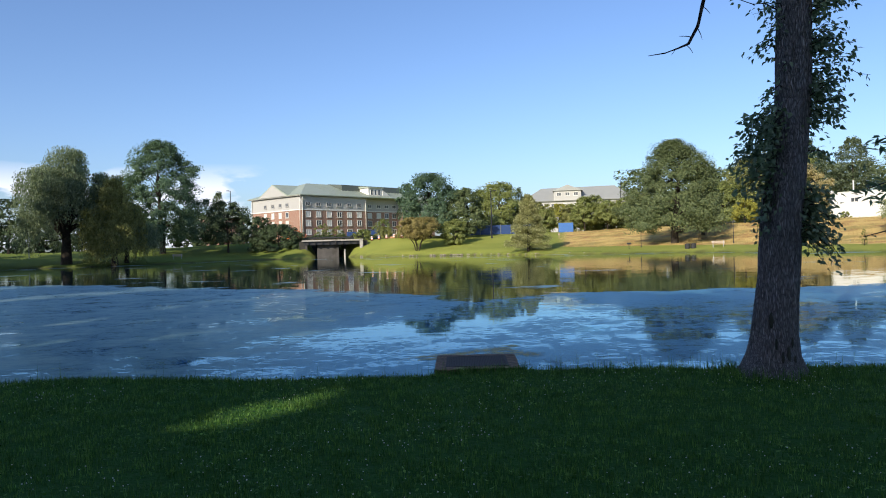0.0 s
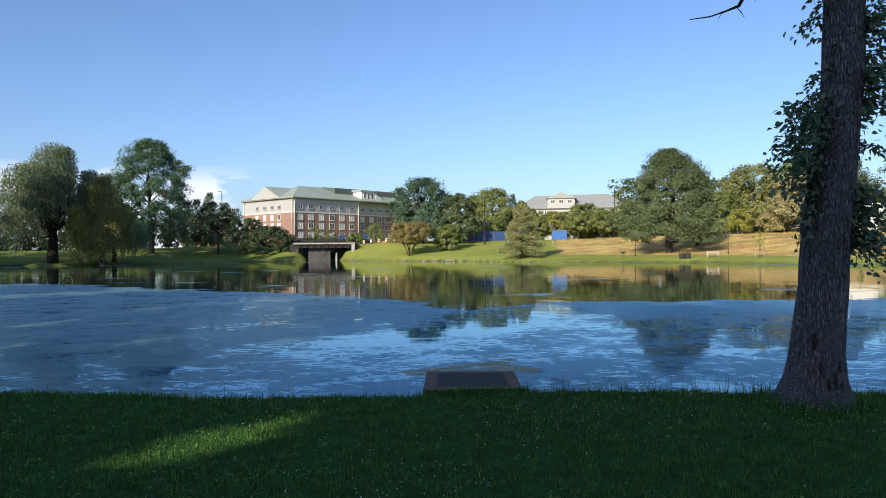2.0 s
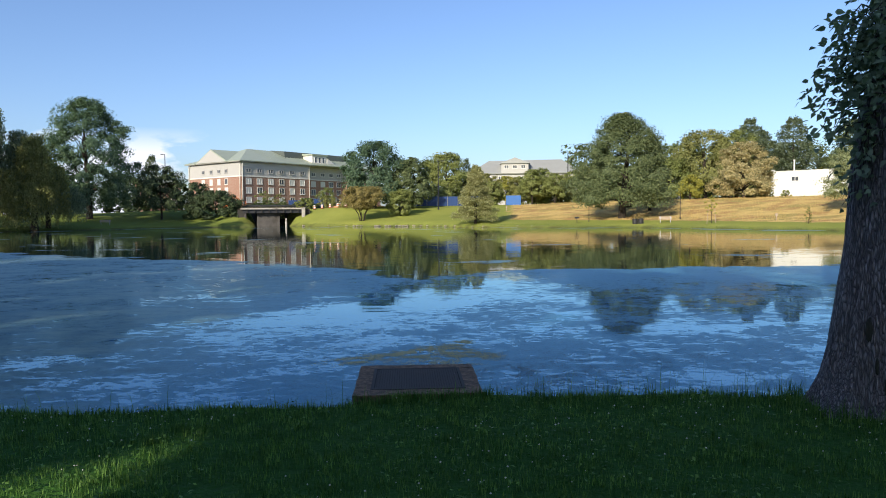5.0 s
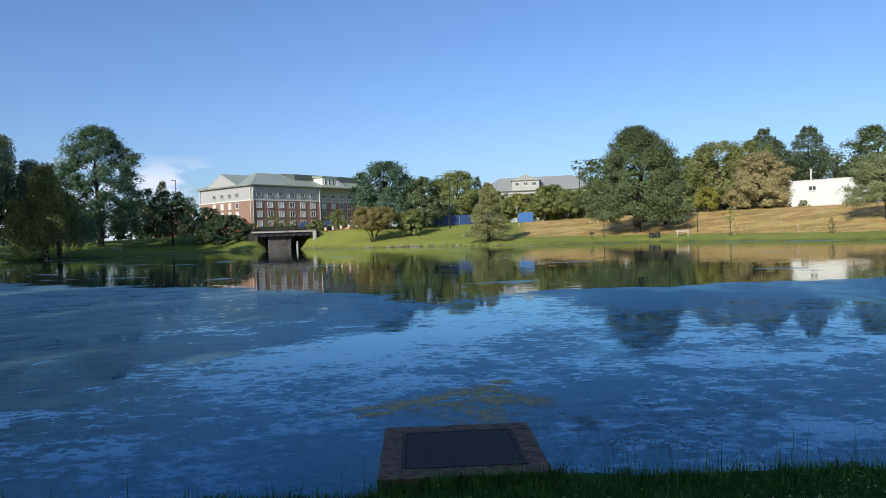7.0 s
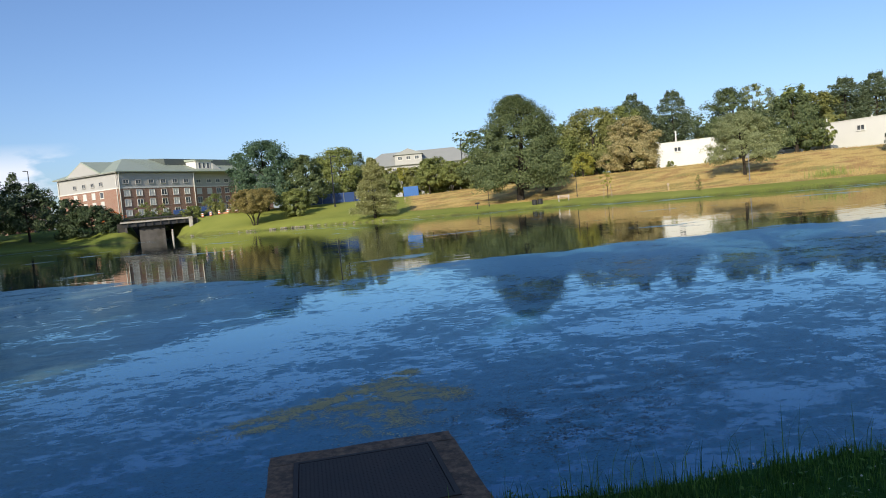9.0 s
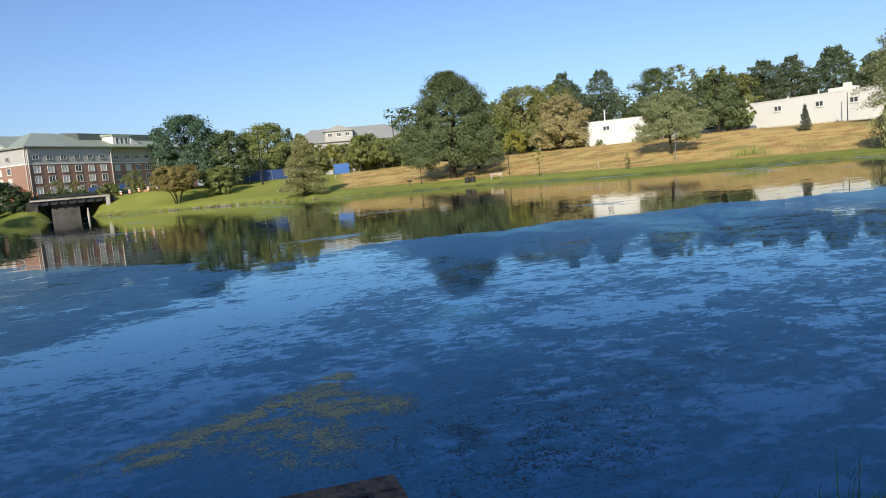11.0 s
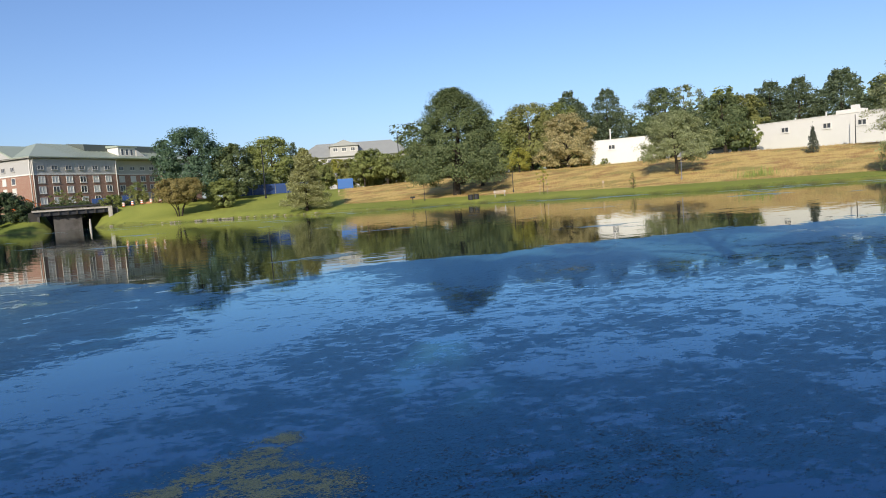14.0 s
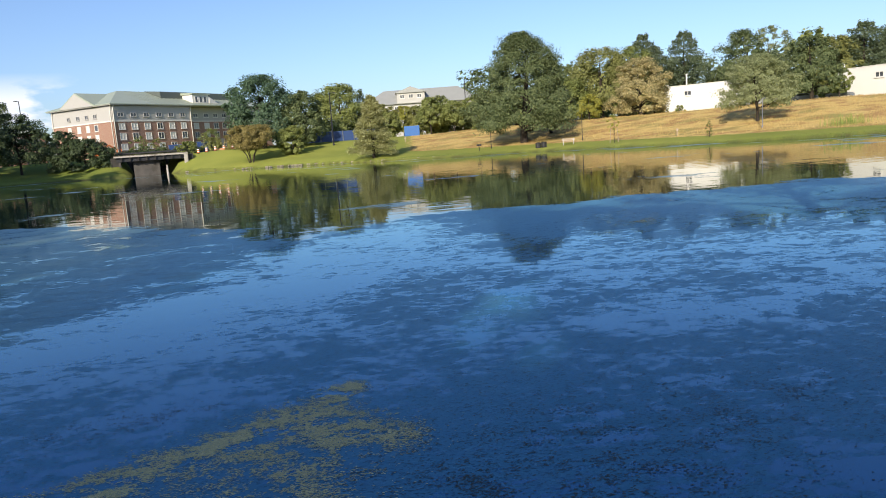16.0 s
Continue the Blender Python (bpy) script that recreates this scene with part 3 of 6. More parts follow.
def crown_profile(kind, u):
    """Relative crown radius at relative height u (0 bottom, 1 top)."""
    if kind == "oak":
        return np.sqrt(np.clip(1 - (2 * u - 0.75) ** 2 / 1.6, 0.02, 1)) * np.where(u > 0.8, 0.9, 1.0)
    if kind == "spire":
        return np.clip(np.interp(u, [0, 0.10, 0.35, 0.6, 0.85, 1.0], [0.86, 1.0, 0.96, 0.76, 0.46, 0.12]), 0.03, 1)
    if kind == "dome":
        return np.sqrt(np.clip(1 - (1.25 * u - 0.28) ** 2 / 1.0, 0.02, 1))
    if kind == "round":
        return np.sqrt(np.clip(1 - (2 * u - 0.95) ** 2, 0.03, 1))
    if kind == "flat":
        return np.sqrt(np.clip(1 - (1.9 * u - 1.0) ** 2, 0.05, 1)) * (0.6 + 0.4 * u)
    return np.clip(1.02 - u, 0.03, 1) ** 0.8


def make_tree(kind, x, y, top, width, leaf, label, n=2600, size=0.34, trunk=0.3, clear=0.22, seed=1, category="tree", group="", depth=None, gap=None, clumps=70, loose=1.0, name="tree", lobes=0.16, stems=1, coarse=1.0):
    """A broadleaf tree with trunk, limbs and a crown of clumped leaves."""
    rng = np.random.default_rng(seed)
    base = ground_z(x, y)
    h = top - base
    ob = thing(name, x, y, base, label, category, group)
    rad = width / 2
    depth = depth or width
    z0 = h * clear
    # clump centres, more of them towards the outside
    cl, tips = [], []
    for i in range(clumps):
        u = (i + rng.uniform(0, 1)) / clumps
        rr = float(crown_profile(kind, np.array(u))) * rng.uniform(0.3, 1.0) ** 0.5 * rng.uniform(0.86, 1.14)
        ang = i * 2.39996 + rng.uniform(-0.5, 0.5)
        k = 1 - lobes + lobes * math.sin(3 * ang + seed + 9 * u)
        c = np.array([math.cos(ang) * rr * rad * k, math.sin(ang) * rr * depth / 2 * k, z0 + u * (h - z0) * 0.96])
        r = rng.uniform(0.075, 0.19) * loose * min(width, h * 1.3) * (0.75 + 0.25 * rr)
        tips.append(c)
        # each clump is a handful of tufts round a twig
        for j in range(5):
            q = rng.normal(size=3) + 0.35 * c / (np.linalg.norm(c) + 0.01)
            q = q / np.linalg.norm(q) * r * rng.uniform(0.2, 0.75) * np.array([1.0, 1.0, 0.75])
            cl.append((c + q, r * rng.uniform(0.5, 0.85)))
    n, size = int(n * 4.6 / coarse ** 2), size * 0.56 * coarse
    per = max(6, n // len(cl))
    pts, outs = [], []
    heart = np.array([0, 0, z0 + 0.42 * (h - z0)])
    for c, r in cl:
        q = rng.normal(size=(per, 3))
        q /= np.linalg.norm(q, axis=1)[:, None]
        q *= (rng.uniform(0, 1, per) ** 0.42)[:, None] * np.array([r, r, r * 0.66])
        pts.append(c + q)
        o = 1.2 * q / r + 0.8 * (c - heart) / (np.linalg.norm(c - heart) + 0.01)
        outs.append(o / (np.linalg.norm(o, axis=1)[:, None] + 0.01))
    pts, outs = np.concatenate(pts), np.concatenate(outs)
    keep = (pts[:, 2] > z0 * 0.72) & (pts[:, 2] < h + 0.05)
    pts, outs = pts[keep], outs[keep]
    if gap is not None:
        world_pts = pts + np.array([x, y, base])
        for p, radius in gap:
            d = world_pts - np.array(p)
            away = d - (d @ np.array(SUN_DIR))[:, None] * np.array(SUN_DIR)
            keep = np.linalg.norm(away, axis=1) > radius
            pts, outs, world_pts = pts[keep], outs[keep], world_pts[keep]
    part("crown", quads_mesh("crown", leaf_quads(rng, pts, size, outward=outs), leaf), leaf, ob)
    bm = bmesh.new()
    lean = rng.normal(size=2) * 0.02 * h
    spine = [(0, 0, -0.25), (0, 0, 0.15 * h), (lean[0], lean[1], 0.45 * h), (lean[0] * 2, lean[1] * 2, 0.86 * h)]
    if stems == 1:
        tube(bm, spine, [trunk * 1.35, trunk, trunk * 0.72, trunk * 0.12], 9)
    for i in range(stems if stems > 1 else 0):
        a = 2 * math.pi * i / stems + seed
        ux, uy = math.cos(a) * rad * 0.5, math.sin(a) * depth * 0.25
        tube(bm, [(ux * 0.12, uy * 0.12, -0.25), (ux * 0.25, uy * 0.25, 0.2 * h), (ux * 0.7, uy * 0.7, 0.5 * h), (ux, uy, 0.8 * h)], [trunk, trunk * 0.8, trunk * 0.5, trunk * 0.12], 7)
    for i in rng.choice(len(tips), size=min(20, len(tips)), replace=False):
        t = tips[i]
        z = min(0.8 * h, max(z0 * 0.85, t[2] * 0.62))
        f = z / (0.86 * h)
        s = (lean[0] * 2 * f, lean[1] * 2 * f, z)
        r = trunk * 0.5 * (1.1 - f)
        tube(bm, limb_path(rng, s, t, 0.05), [r, r * 0.75, r * 0.5, r * 0.3, r * 0.12], 5, False)
    part("trunk", bm, MAT["bark_far"], ob)
    return ob


def make_pine(x, y, top, width, leaf, label, n=2600, size=0.3, trunk=0.25, seed=1, category="conifer", group="", clear=0.12, layers=13, droop=0.25, ragged=0.35, taper=0.55, name="pine_tree"):
    """A conifer: whorls of boughs on a straight stem, needles in flat sprays."""
    rng = np.random.default_rng(seed)
    base = ground_z(x, y)
    h = top - base
    ob = thing(name, x, y, base, label, category, group)
    bm = bmesh.new()
    tube(bm, [(0, 0, -0.2), (0, 0, h * 0.3), (0.02 * h * rng.normal(), 0, h * 0.97)], [trunk * 1.2, trunk, 0.02], 8)
    pts = []
    n, size = int(n * 3.4), size * 0.66
    per_bough = max(8, n // (layers * 6))
    for i in range(layers):
        u = (i + 0.5) / layers
        z = h * (clear + (1 - clear) * u)
        reach = width / 2 * (1 - u) ** taper + 0.12
        for j in range(6):
            a = j * math.pi / 3 + i * 0.7 + rng.uniform(-0.4, 0.4)
            r = reach * rng.uniform(1 - ragged, 1.08)
            e = np.array([math.cos(a) * r, math.sin(a) * r, z - droop * r * 0.6 + rng.uniform(-0.3, 0.3)])
            tube(bm, [(0, 0, z), tuple(e * np.array([0.5, 0.5, 0]) + np.array([0, 0, z + 0.05 * r])), tuple(e)], [trunk * 0.22 * (1.1 - u), trunk * 0.14 * (1.1 - u), 0.01], 4, False)
            t = rng.uniform(0.15, 1.05, per_bough) ** 0.6
            side = rng.normal(size=per_bough) * 0.22 * r * (1.15 - t * 0.5)
            p = np.outer(t, e - np.array([0, 0, z])) + np.array([0, 0, z])
            p[:, 0] += -math.sin(a) * side
            p[:, 1] += math.cos(a) * side
            p[:, 2] += rng.normal(size=per_bough) * (0.10 + 0.012 * h) + 0.05 * r * np.sin(math.pi * np.clip(t, 0, 1))
            pts.append(p)
    tip = rng.normal(size=(30, 3)) * np.array([0.12, 0.12, 0.35]) + np.array([0, 0, h * 0.965])
    pts = np.concatenate(pts + [tip])
    part("needles", quads_mesh("needles", leaf_quads(rng, pts, size, 0.7, 0.6), leaf), leaf, ob)
    part("trunk", bm, MAT["bark_far"], ob)
    return ob


def make_willow(x, y, top, width, label, n=700, seed=1, leaf=None, group="", trunk=0.6, low=0.12, depth=None, name="willow_tree", hang=0.34):
    """A weeping willow: domed limbs with curtains of hanging strands."""
    rng = np.random.default_rng(seed)
    leaf = leaf or MAT["willow"]
    base = ground_z(x, y)
    h = top - base
    rad = width / 2
    depth = depth or width
    ob = thing(name, x, y, base, label, "willow tree", group)
    bm = bmesh.new()
    tube(bm, [(0, 0, -0.2), (0.1, 0, h * 0.16), (0, 0.1, h * 0.4), (0, 0, h * 0.7)], [trunk * 1.3, trunk, trunk * 0.7, trunk * 0.2], 9)
    lobes = []
    for i in range(44):
        a = i * 2.4 + rng.uniform(-0.3, 0.3)
        r = rad * rng.uniform(0.12, 0.98)
        zt = h * (1 - 0.50 * (r / rad) ** 2 - rng.uniform(0, 0.30))
        c = np.array([math.cos(a) * r, math.sin(a) * r * depth / width, zt])
        lobes.append((c, rng.uniform(0.12, 0.30) * rad))
        tube(bm, limb_path(rng, (0, 0, h * rng.uniform(0.18, 0.45)), tuple(c), 0.06), [trunk * 0.4, trunk * 0.3, trunk * 0.2, trunk * 0.1, 0.03], 5, False)
    lobes.append((np.array([0, 0, h * 0.95]), 0.3 * rad))
    part("trunk", bm, MAT["bark_far"], ob)
    quads = []
    for c, r in lobes:
        k = int(n * 1.35) // len(lobes)
        for j in range(k):
            a, q = rng.uniform(0, 2 * math.pi), r * math.sqrt(rng.uniform(0, 1))
            s = c + np.array([math.cos(a) * q, math.sin(a) * q, 0.35 * r * (1 - (q / r) ** 2) - 0.1 * r])
            length = min(s[2] - low * h * rng.uniform(0.6, 2.4), h * rng.uniform(0.04, hang))
            length = max(length, 0.5)
            m = max(4, int(length / 0.34))
            t = np.linspace(0, 1, m)
            p = s + np.stack([math.cos(a) * 0.3 * r * t, math.sin(a) * 0.3 * r * t, -length * t ** 1.15], -1) + rng.normal(size=(m, 3)) * 0.16
            quads.append(p)
        q = rng.normal(size=(60, 3))
        q = q / np.linalg.norm(q, axis=1)[:, None] * r * np.array([1.0, 1.0, 0.5])
        q[:, 2] = np.abs(q[:, 2])
        quads.append(c + q)
    p = np.concatenate(quads)
    nn = len(p)
    a = rng.normal(size=(nn, 3)) * 0.4
    a[:, 2] -= 1.0
    a /= np.linalg.norm(a, axis=1)[:, None]
    b = np.cross(a, rng.normal(size=(nn, 3)))
    b /= np.linalg.norm(b, axis=1)[:, None]
    s = rng.uniform(0.11, 0.23, nn)[:, None]
    part("crown", quads_mesh("crown", np.stack([p - a * s, p - b * s * 0.42, p + a * s, p + b * s * 0.42], 1), leaf), leaf, ob)
    return ob


# far bank, from the bridge to the white buildings
make_tree("spire", 33.3, 114.9, 17.9, 17.4, MAT["leaf_oak"], "large dark green oak on the golden slope", 15000, 0.25, 0.5, 0.13, 3, clumps=240, depth=16, loose=0.80, lobes=0.12)
make_tree("round", 40.4, 122.5, 15.6, 7.6, MAT["leaf_oak"], "dark green tree close beside the large oak", 2600, 0.30, 0.25, 0.1, 4, clumps=50)
make_tree("dome", 63.7, 154.8, 19.8, 19.0, MAT["leaf_olive"], "tall olive-green tree behind the golden slope", 4200, 0.4, 0.4, 0.1, 5, clumps=90)
make_tree("round", 72.0, 157.0, 20.3, 12.0, MAT["leaf_mid"], "tall mid-green tree in the wood edge", 2400, 0.4, 0.4, 0.1, 6, clumps=60)
make_tree("dome", 53.8, 150.0, 13.5, 13.0, MAT["leaf_mid"], "mid-green tree below the taller wood", 2400, 0.38, 0.3, 0.08, 7, clumps=60)
make_pine(78.5, 164.4, 23.7, 17, MAT["needle"], "dark pine with a pointed top in the wood", 3000, 0.42, 0.3, 8)
make_pine(86.6, 160.1, 23.3, 18, MAT["needle"], "dark pine with a pointed top above a white house", 3200, 0.42, 0.3, 9)
make_pine(82.0, 166.0, 21.2, 17, MAT["needle"], "dark pine standing between two taller pines", 2400, 0.42, 0.3, 10)
make_tree("dome", 60.1, 128.9, 14.6, 11.6, MAT["leaf_gold"], "rounded tree with a cream-gold crown", 5600, 0.28, 0.3, 0.05, 11, clumps=120, loose=0.85)
make_tree("oak", 51.6, 132.7, 8.8, 5.4, MAT["leaf_yellow"], "small yellow-green tree before the wood", 1100, 0.26, 0.15, 0.1, 12, clumps=34)
make_tree("round", 91.5, 145.3, 21.2, 13.5, MAT["leaf_oak"], "tall dark green tree behind a white house", 3000, 0.4, 0.4, 0.12, 13, clumps=70)
make_tree("round", 97.0, 144.0, 21.8, 10.5, MAT["leaf_silver"], "tall thin tree with pale sunlit leaves", 1400, 0.34, 0.3, 0.3, 14, clumps=46, loose=0.8)
make_tree("dome", 86.7, 118.0, 15.7, 10.5, MAT["leaf_oak"], "dense dark green tree at the car park", 3600, 0.32, 0.3, 0.12, 15, clumps=80)
make_tree("round", 90.5, 116.0, 10.0, 4.6, MAT["leaf_mid"], "small green tree at the corner of a white building", 700, 0.3, 0.12, 0.2, 16, clumps=26)
make_tree("dome", 59.8, 94.2, 10.6, 10.6, MAT["leaf_silver"], "round pale olive tree with a clear pale stem", 6600, 0.18, 0.20, 0.24, 17, clumps=130, loose=0.8)
make_tree("round", 84.0, 131.0, 9.6, 6.0, MAT["leaf_silver"], "thin leafy tree before a white wall", 700, 0.28, 0.12, 0.2, 18, clumps=30)
make_pine(115.7, 139.3, 20.7, 19, MAT["needle"], "broad dark pine behind the long white building", 2800, 0.45, 0.35, 19, droop=0.1)
make_pine(121.0, 136.5, 21.0, 19, MAT["needle"], "broad dark pine in a row of pines", 2800, 0.45, 0.35, 20, droop=0.1)
make_pine(127.0, 131.0, 21.8, 20, MAT["needle"], "tall dark pine in a row of pines", 2800, 0.45, 0.35, 21, droop=0.1)
make_pine(131.5, 124.0, 18.2, 18, MAT["needle"], "lower dark pine at the end of the row", 2000, 0.45, 0.3, 22, droop=0.1)
make_tree("dome", 108.0, 138.2, 18.3, 11.0, MAT["leaf_olive"], "olive-green tree beside the pines", 2200, 0.4, 0.3, 0.1, 23, clumps=50)
make_tree("dome", 138.0, 122.0, 17.0, 18.0, MAT["leaf_oak"], "dark green wood tree beyond the long building", 2200, 0.45, 0.4, 0.08, 24, clumps=50)
make_pine(88.5, 82.5, 17.6, 12.0, MAT["needle_pale"], "tall sparse pine with pale sunlit needles", 3600, 0.28, 0.22, 25, ragged=0.55, clear=0.2, layers=12)
make_willow(70.7, 65.1, 6.4, 8.4, "low weeping willow at the pond's edge", 2600, 26, MAT["needle_light"], "", 0.25, 0.0, hang=0.7)
make_pine(80.1, 90.6, 6.9, 1.9, MAT["needle_blue"], "small grey-blue spruce on the slope", 900, 0.16, 0.08, 27, clear=0.03, taper=0.8, category="spruce", name="spruce_tree")

for i, (tx, ty, tz, tw) in enumerate([(16.0, 163.0, 11.2, 8.0), (35.5, 158.0, 11.6, 8.0), (39.5, 160.0, 12.4, 8.5), (29.5, 166.0, 12.6, 8.5), (48.0, 162.0, 13.0, 9.0), (17.0, 162.0, 9.6, 7.0), (23.6, 164.0, 10.4, 7.0), (27.5, 160.0, 9.8, 7.0), (33.0, 161.0, 10.2, 7.5)]):
    make_tree("round", tx, ty, tz, tw, MAT["leaf_mid"] if i % 2 else MAT["leaf_olive"], "green tree in the row before the gabled hall", 1700, 0.32, 0.16, 0.0, 140 + i, group="row of young trees", clumps=44)

# the wood behind the white buildings
for i in range(13):
    b_ = 20 + 2.6 * i
    r_ = 184 + 5 * math.sin(i * 2.1)
    make_tree("dome", P0[0] + r_ * math.sin(radians(b_)), P0[1] + r_ * math.cos(radians(b_)), 16.5 + 2.6 * math.sin(i * 1.9 + 1.2) + (3.4 if i > 6 else 1.0), 15, MAT[("leaf_oak", "leaf_olive", "needle", "leaf_mid")[i % 4]], "tall tree in the wood behind the white buildings", 1700, 0.5, 0.3, 0.0, 160 + i, group="wood edge", clumps=60, coarse=1.7)

# far bank, between the bridge and the oak
make_pine(9.5, 116.2, 9.5, 7.6, MAT["needle_light"], "pale green-gold conifer at the water's edge", 9000, 0.22, 0.2, 28, clear=0.05, layers=16, droop=-0.1, taper=0.6)
make_tree("oak", -9.2, 152.8, 17.6, 15.5, MAT["leaf_blue"], "large dark green tree behind the bank", 5000, 0.38, 0.4, 0.1, 29, clumps=90)
make_tree("round", -1.2, 151.0, 14.0, 11.0, MAT["leaf_oak"], "dark green tree joined to a larger one", 2600, 0.36, 0.3, 0.1, 30, clumps=56)
make_tree("dome", 6.5, 166.0, 16.3, 13.5, MAT["leaf_mid"], "sunlit mid-green tree behind a blue fence", 3600, 0.38, 0.35, 0.12, 31, clumps=76)
make_tree("flat", -10.7, 137.6, 7.3, 11.4, MAT["leaf_rust"], "low spreading tree with rust-gold leaves", 5200, 0.2, 0.12, 0.36, 32, clumps=110, loose=0.85, stems=5)
make_tree("round", -3.3, 141.0, 6.9, 6.2, MAT["leaf_mid"], "round green bush beside the rust-gold tree", 3600, 0.24, 0.15, 0.02, 33, clumps=54, category="bush", name="bush")
make_tree("dome", 22.5, 178.0, 11.4, 8.5, MAT["leaf_yellow"], "yellow-green tree above the bank", 1700, 0.32, 0.2, 0.15, 34, clumps=44)
make_tree("round", 25.4, 155.9, 11.6, 7.6, MAT["leaf_mid"], "young green street tree with a thin stem", 1700, 0.3, 0.14, 0.25, 35, clumps=44, group="row of young trees")
make_tree("round", 30.3, 155.1, 10.6, 7.4, MAT["leaf_mid"], "young green street tree with a thin stem", 1600, 0.3, 0.14, 0.25, 36, clumps=44, group="row of young trees")
make_tree("round", 33.5, 146.0, 9.6, 6.8, MAT["leaf_oak"], "young dark green street tree with a thin stem", 1400, 0.3, 0.14, 0.25, 37, clumps=40, group="row of young trees")
make_tree("round", 42.5, 150.0, 11.0, 8.0, MAT["leaf_mid"], "young green tree in the row by the car park", 1500, 0.3, 0.16, 0.22, 38, clumps=40, group="row of young trees")
make_tree("dome", 14.0, 172.0, 12.0, 10.0, MAT["leaf_oak"], "dark green tree behind the conifer", 1700, 0.36, 0.2, 0.1, 39, clumps=44)
make_pine(11.8, 168.0, 14.8, 5.0, MAT["needle"], "slim dark pine by a tiled roof", 900, 0.3, 0.15, 40)
for i, (tx, ty, tz, tw) in enumerate([(-2, 285, 24, 40), (70, 292, 31, 34), (98, 250, 27, 60), (150, 210, 24, 60), (170, 150, 22, 50), (-40, 300, 20, 60), (30, 310, 22.5, 30)]):
    make_tree("dome", tx, ty, tz, tw, MAT["leaf_oak"], "distant dark green wood on the skyline", 1800, 0.8, 0.5, 0.05, 60 + i, "wood", "distant woods", clumps=60, depth=14, coarse=1.6)

for i, (tx, ty, tz, tw) in enumerate([(-34.5, 163.0, 5.6, 5.0), (-30.5, 161.5, 5.2, 4.5), (-25.5, 163.5, 5.9, 4.0)]):
    make_tree("dome", tx, ty, tz, tw, MAT["leaf_oak"], "dark green shrub beside the road", 1200, 0.24, 0.1, 0.0, 210 + i, "bush", "roadside shrubs", clumps=36, name="bush")

# bank beyond the bridge, with the willows
make_willow(-69.6, 116.2, 20.2, 17.5, "tall weeping willow with grey-green curtains", 4200, 42, None, "willows on the bank", 0.75, 0.08, hang=0.36)
make_willow(-61.8, 117.4, 15.0, 9.6, "weeping willow with a yellowish crown", 2600, 43, MAT["leaf_olive"], "willows on the bank", 0.5, 0.04, hang=0.5)
make_willow(-61.6, 121.2, 10.0, 10.5, "low dark weeping willow beside taller ones", 2600, 44, None, "willows on the bank", 0.35, 0.06, hang=0.38)
make_tree("oak", -65.0, 143.2, 25.6, 19.5, MAT["leaf_blue"], "tall dark green tree with tiered airy boughs", 10500, 0.34, 0.5, 0.12, 45, clumps=170, loose=0.8, lobes=0.14)
make_tree("dome", -53.5, 150.3, 12.5, 12.5, MAT["leaf_dark"], "low dark spreading tree with a thin stem", 2600, 0.34, 0.2, 0.2, 46, clumps=60)
make_pine(-61.4, 166.5, 16.0, 7.5, MAT["needle"], "slim pine behind the dark spreading tree", 1200, 0.34, 0.2, 47)
make_tree("dome", -42.8, 152.0, 7.3, 13.5, MAT["leaf_dark"], "wide dark bush at the end of the bridge", 6000, 0.27, 0.15, 0.0, 48, clumps=120, category="bush", depth=7, name="bush")
for i, (tx, ty, tz, tw) in enumerate([(-112, 163, 16, 15), (-100, 172, 14, 16), (-87, 178, 13, 16), (-75, 185, 13, 15), (-60, 190, 11, 14), (-122, 150, 18, 16), (-96, 150, 12, 10), (-80, 205, 9, 26), (-104, 195, 11, 28), (-58, 215, 8, 22), (-130, 180, 13, 28)]):
    make_tree("dome", tx, ty, tz, tw, MAT["leaf_dark"], "dark green tree in the wood behind the willows", 1700, 0.42, 0.25, 0.0, 50 + i, group="background trees", clumps=46, coarse=1.6)
# out of view: tall trees added so that shade falls on this bank
for i, (tx, ty, tz, tw) in enumerate([(-84, 97, 16, 14), (-99, 104, 22, 17), (-93, 87, 20, 14), (-68.5, 85.5, 34, 12), (-74.5, 92, 33, 12), (-76, 82, 33, 15), (-74, 70, 37, 16), (-100, 90, 28, 18)]):
    make_tree("dome", tx, ty, tz, tw, MAT["leaf_dark"], "unseen tall tree added to shade the willow bank", 2600, 0.5, 0.4, 0.1, 80 + i, group="shade trees", clumps=60, coarse=2.2)

# trees behind the walker, whose shade lies over the near bank and the water
GAP = [((-2.26, 7.58, 0.0), 0.69), ((-7.15, 17.1, WATER_Z), 0.86), ((-10.0, 16.2, WATER_Z), 0.66), ((-12.2, 21.2, WATER_Z), 0.72), ((-4.9, 22.4, WATER_Z), 0.6)]
for row, (dist, top, wide) in enumerate(((29, 21, 15), (46, 30, 18))):
    for k in range(-3 if row else -2, 5):
        s = (k + 0.5 * row) * (12.0 + 3 * row)
        tx, ty = SUN_AZ[0] * dist - 0.874 * s, 10 + SUN_AZ[1] * dist + 0.486 * s
        make_tree("dome", tx, ty, top, wide, MAT["leaf_dark"], "tall dark shade tree behind the near bank", 4600, 0.66, 0.4, 0.12, 90 + 10 * row + k, group="shade trees", gap=GAP, clumps=110, coarse=1.6)


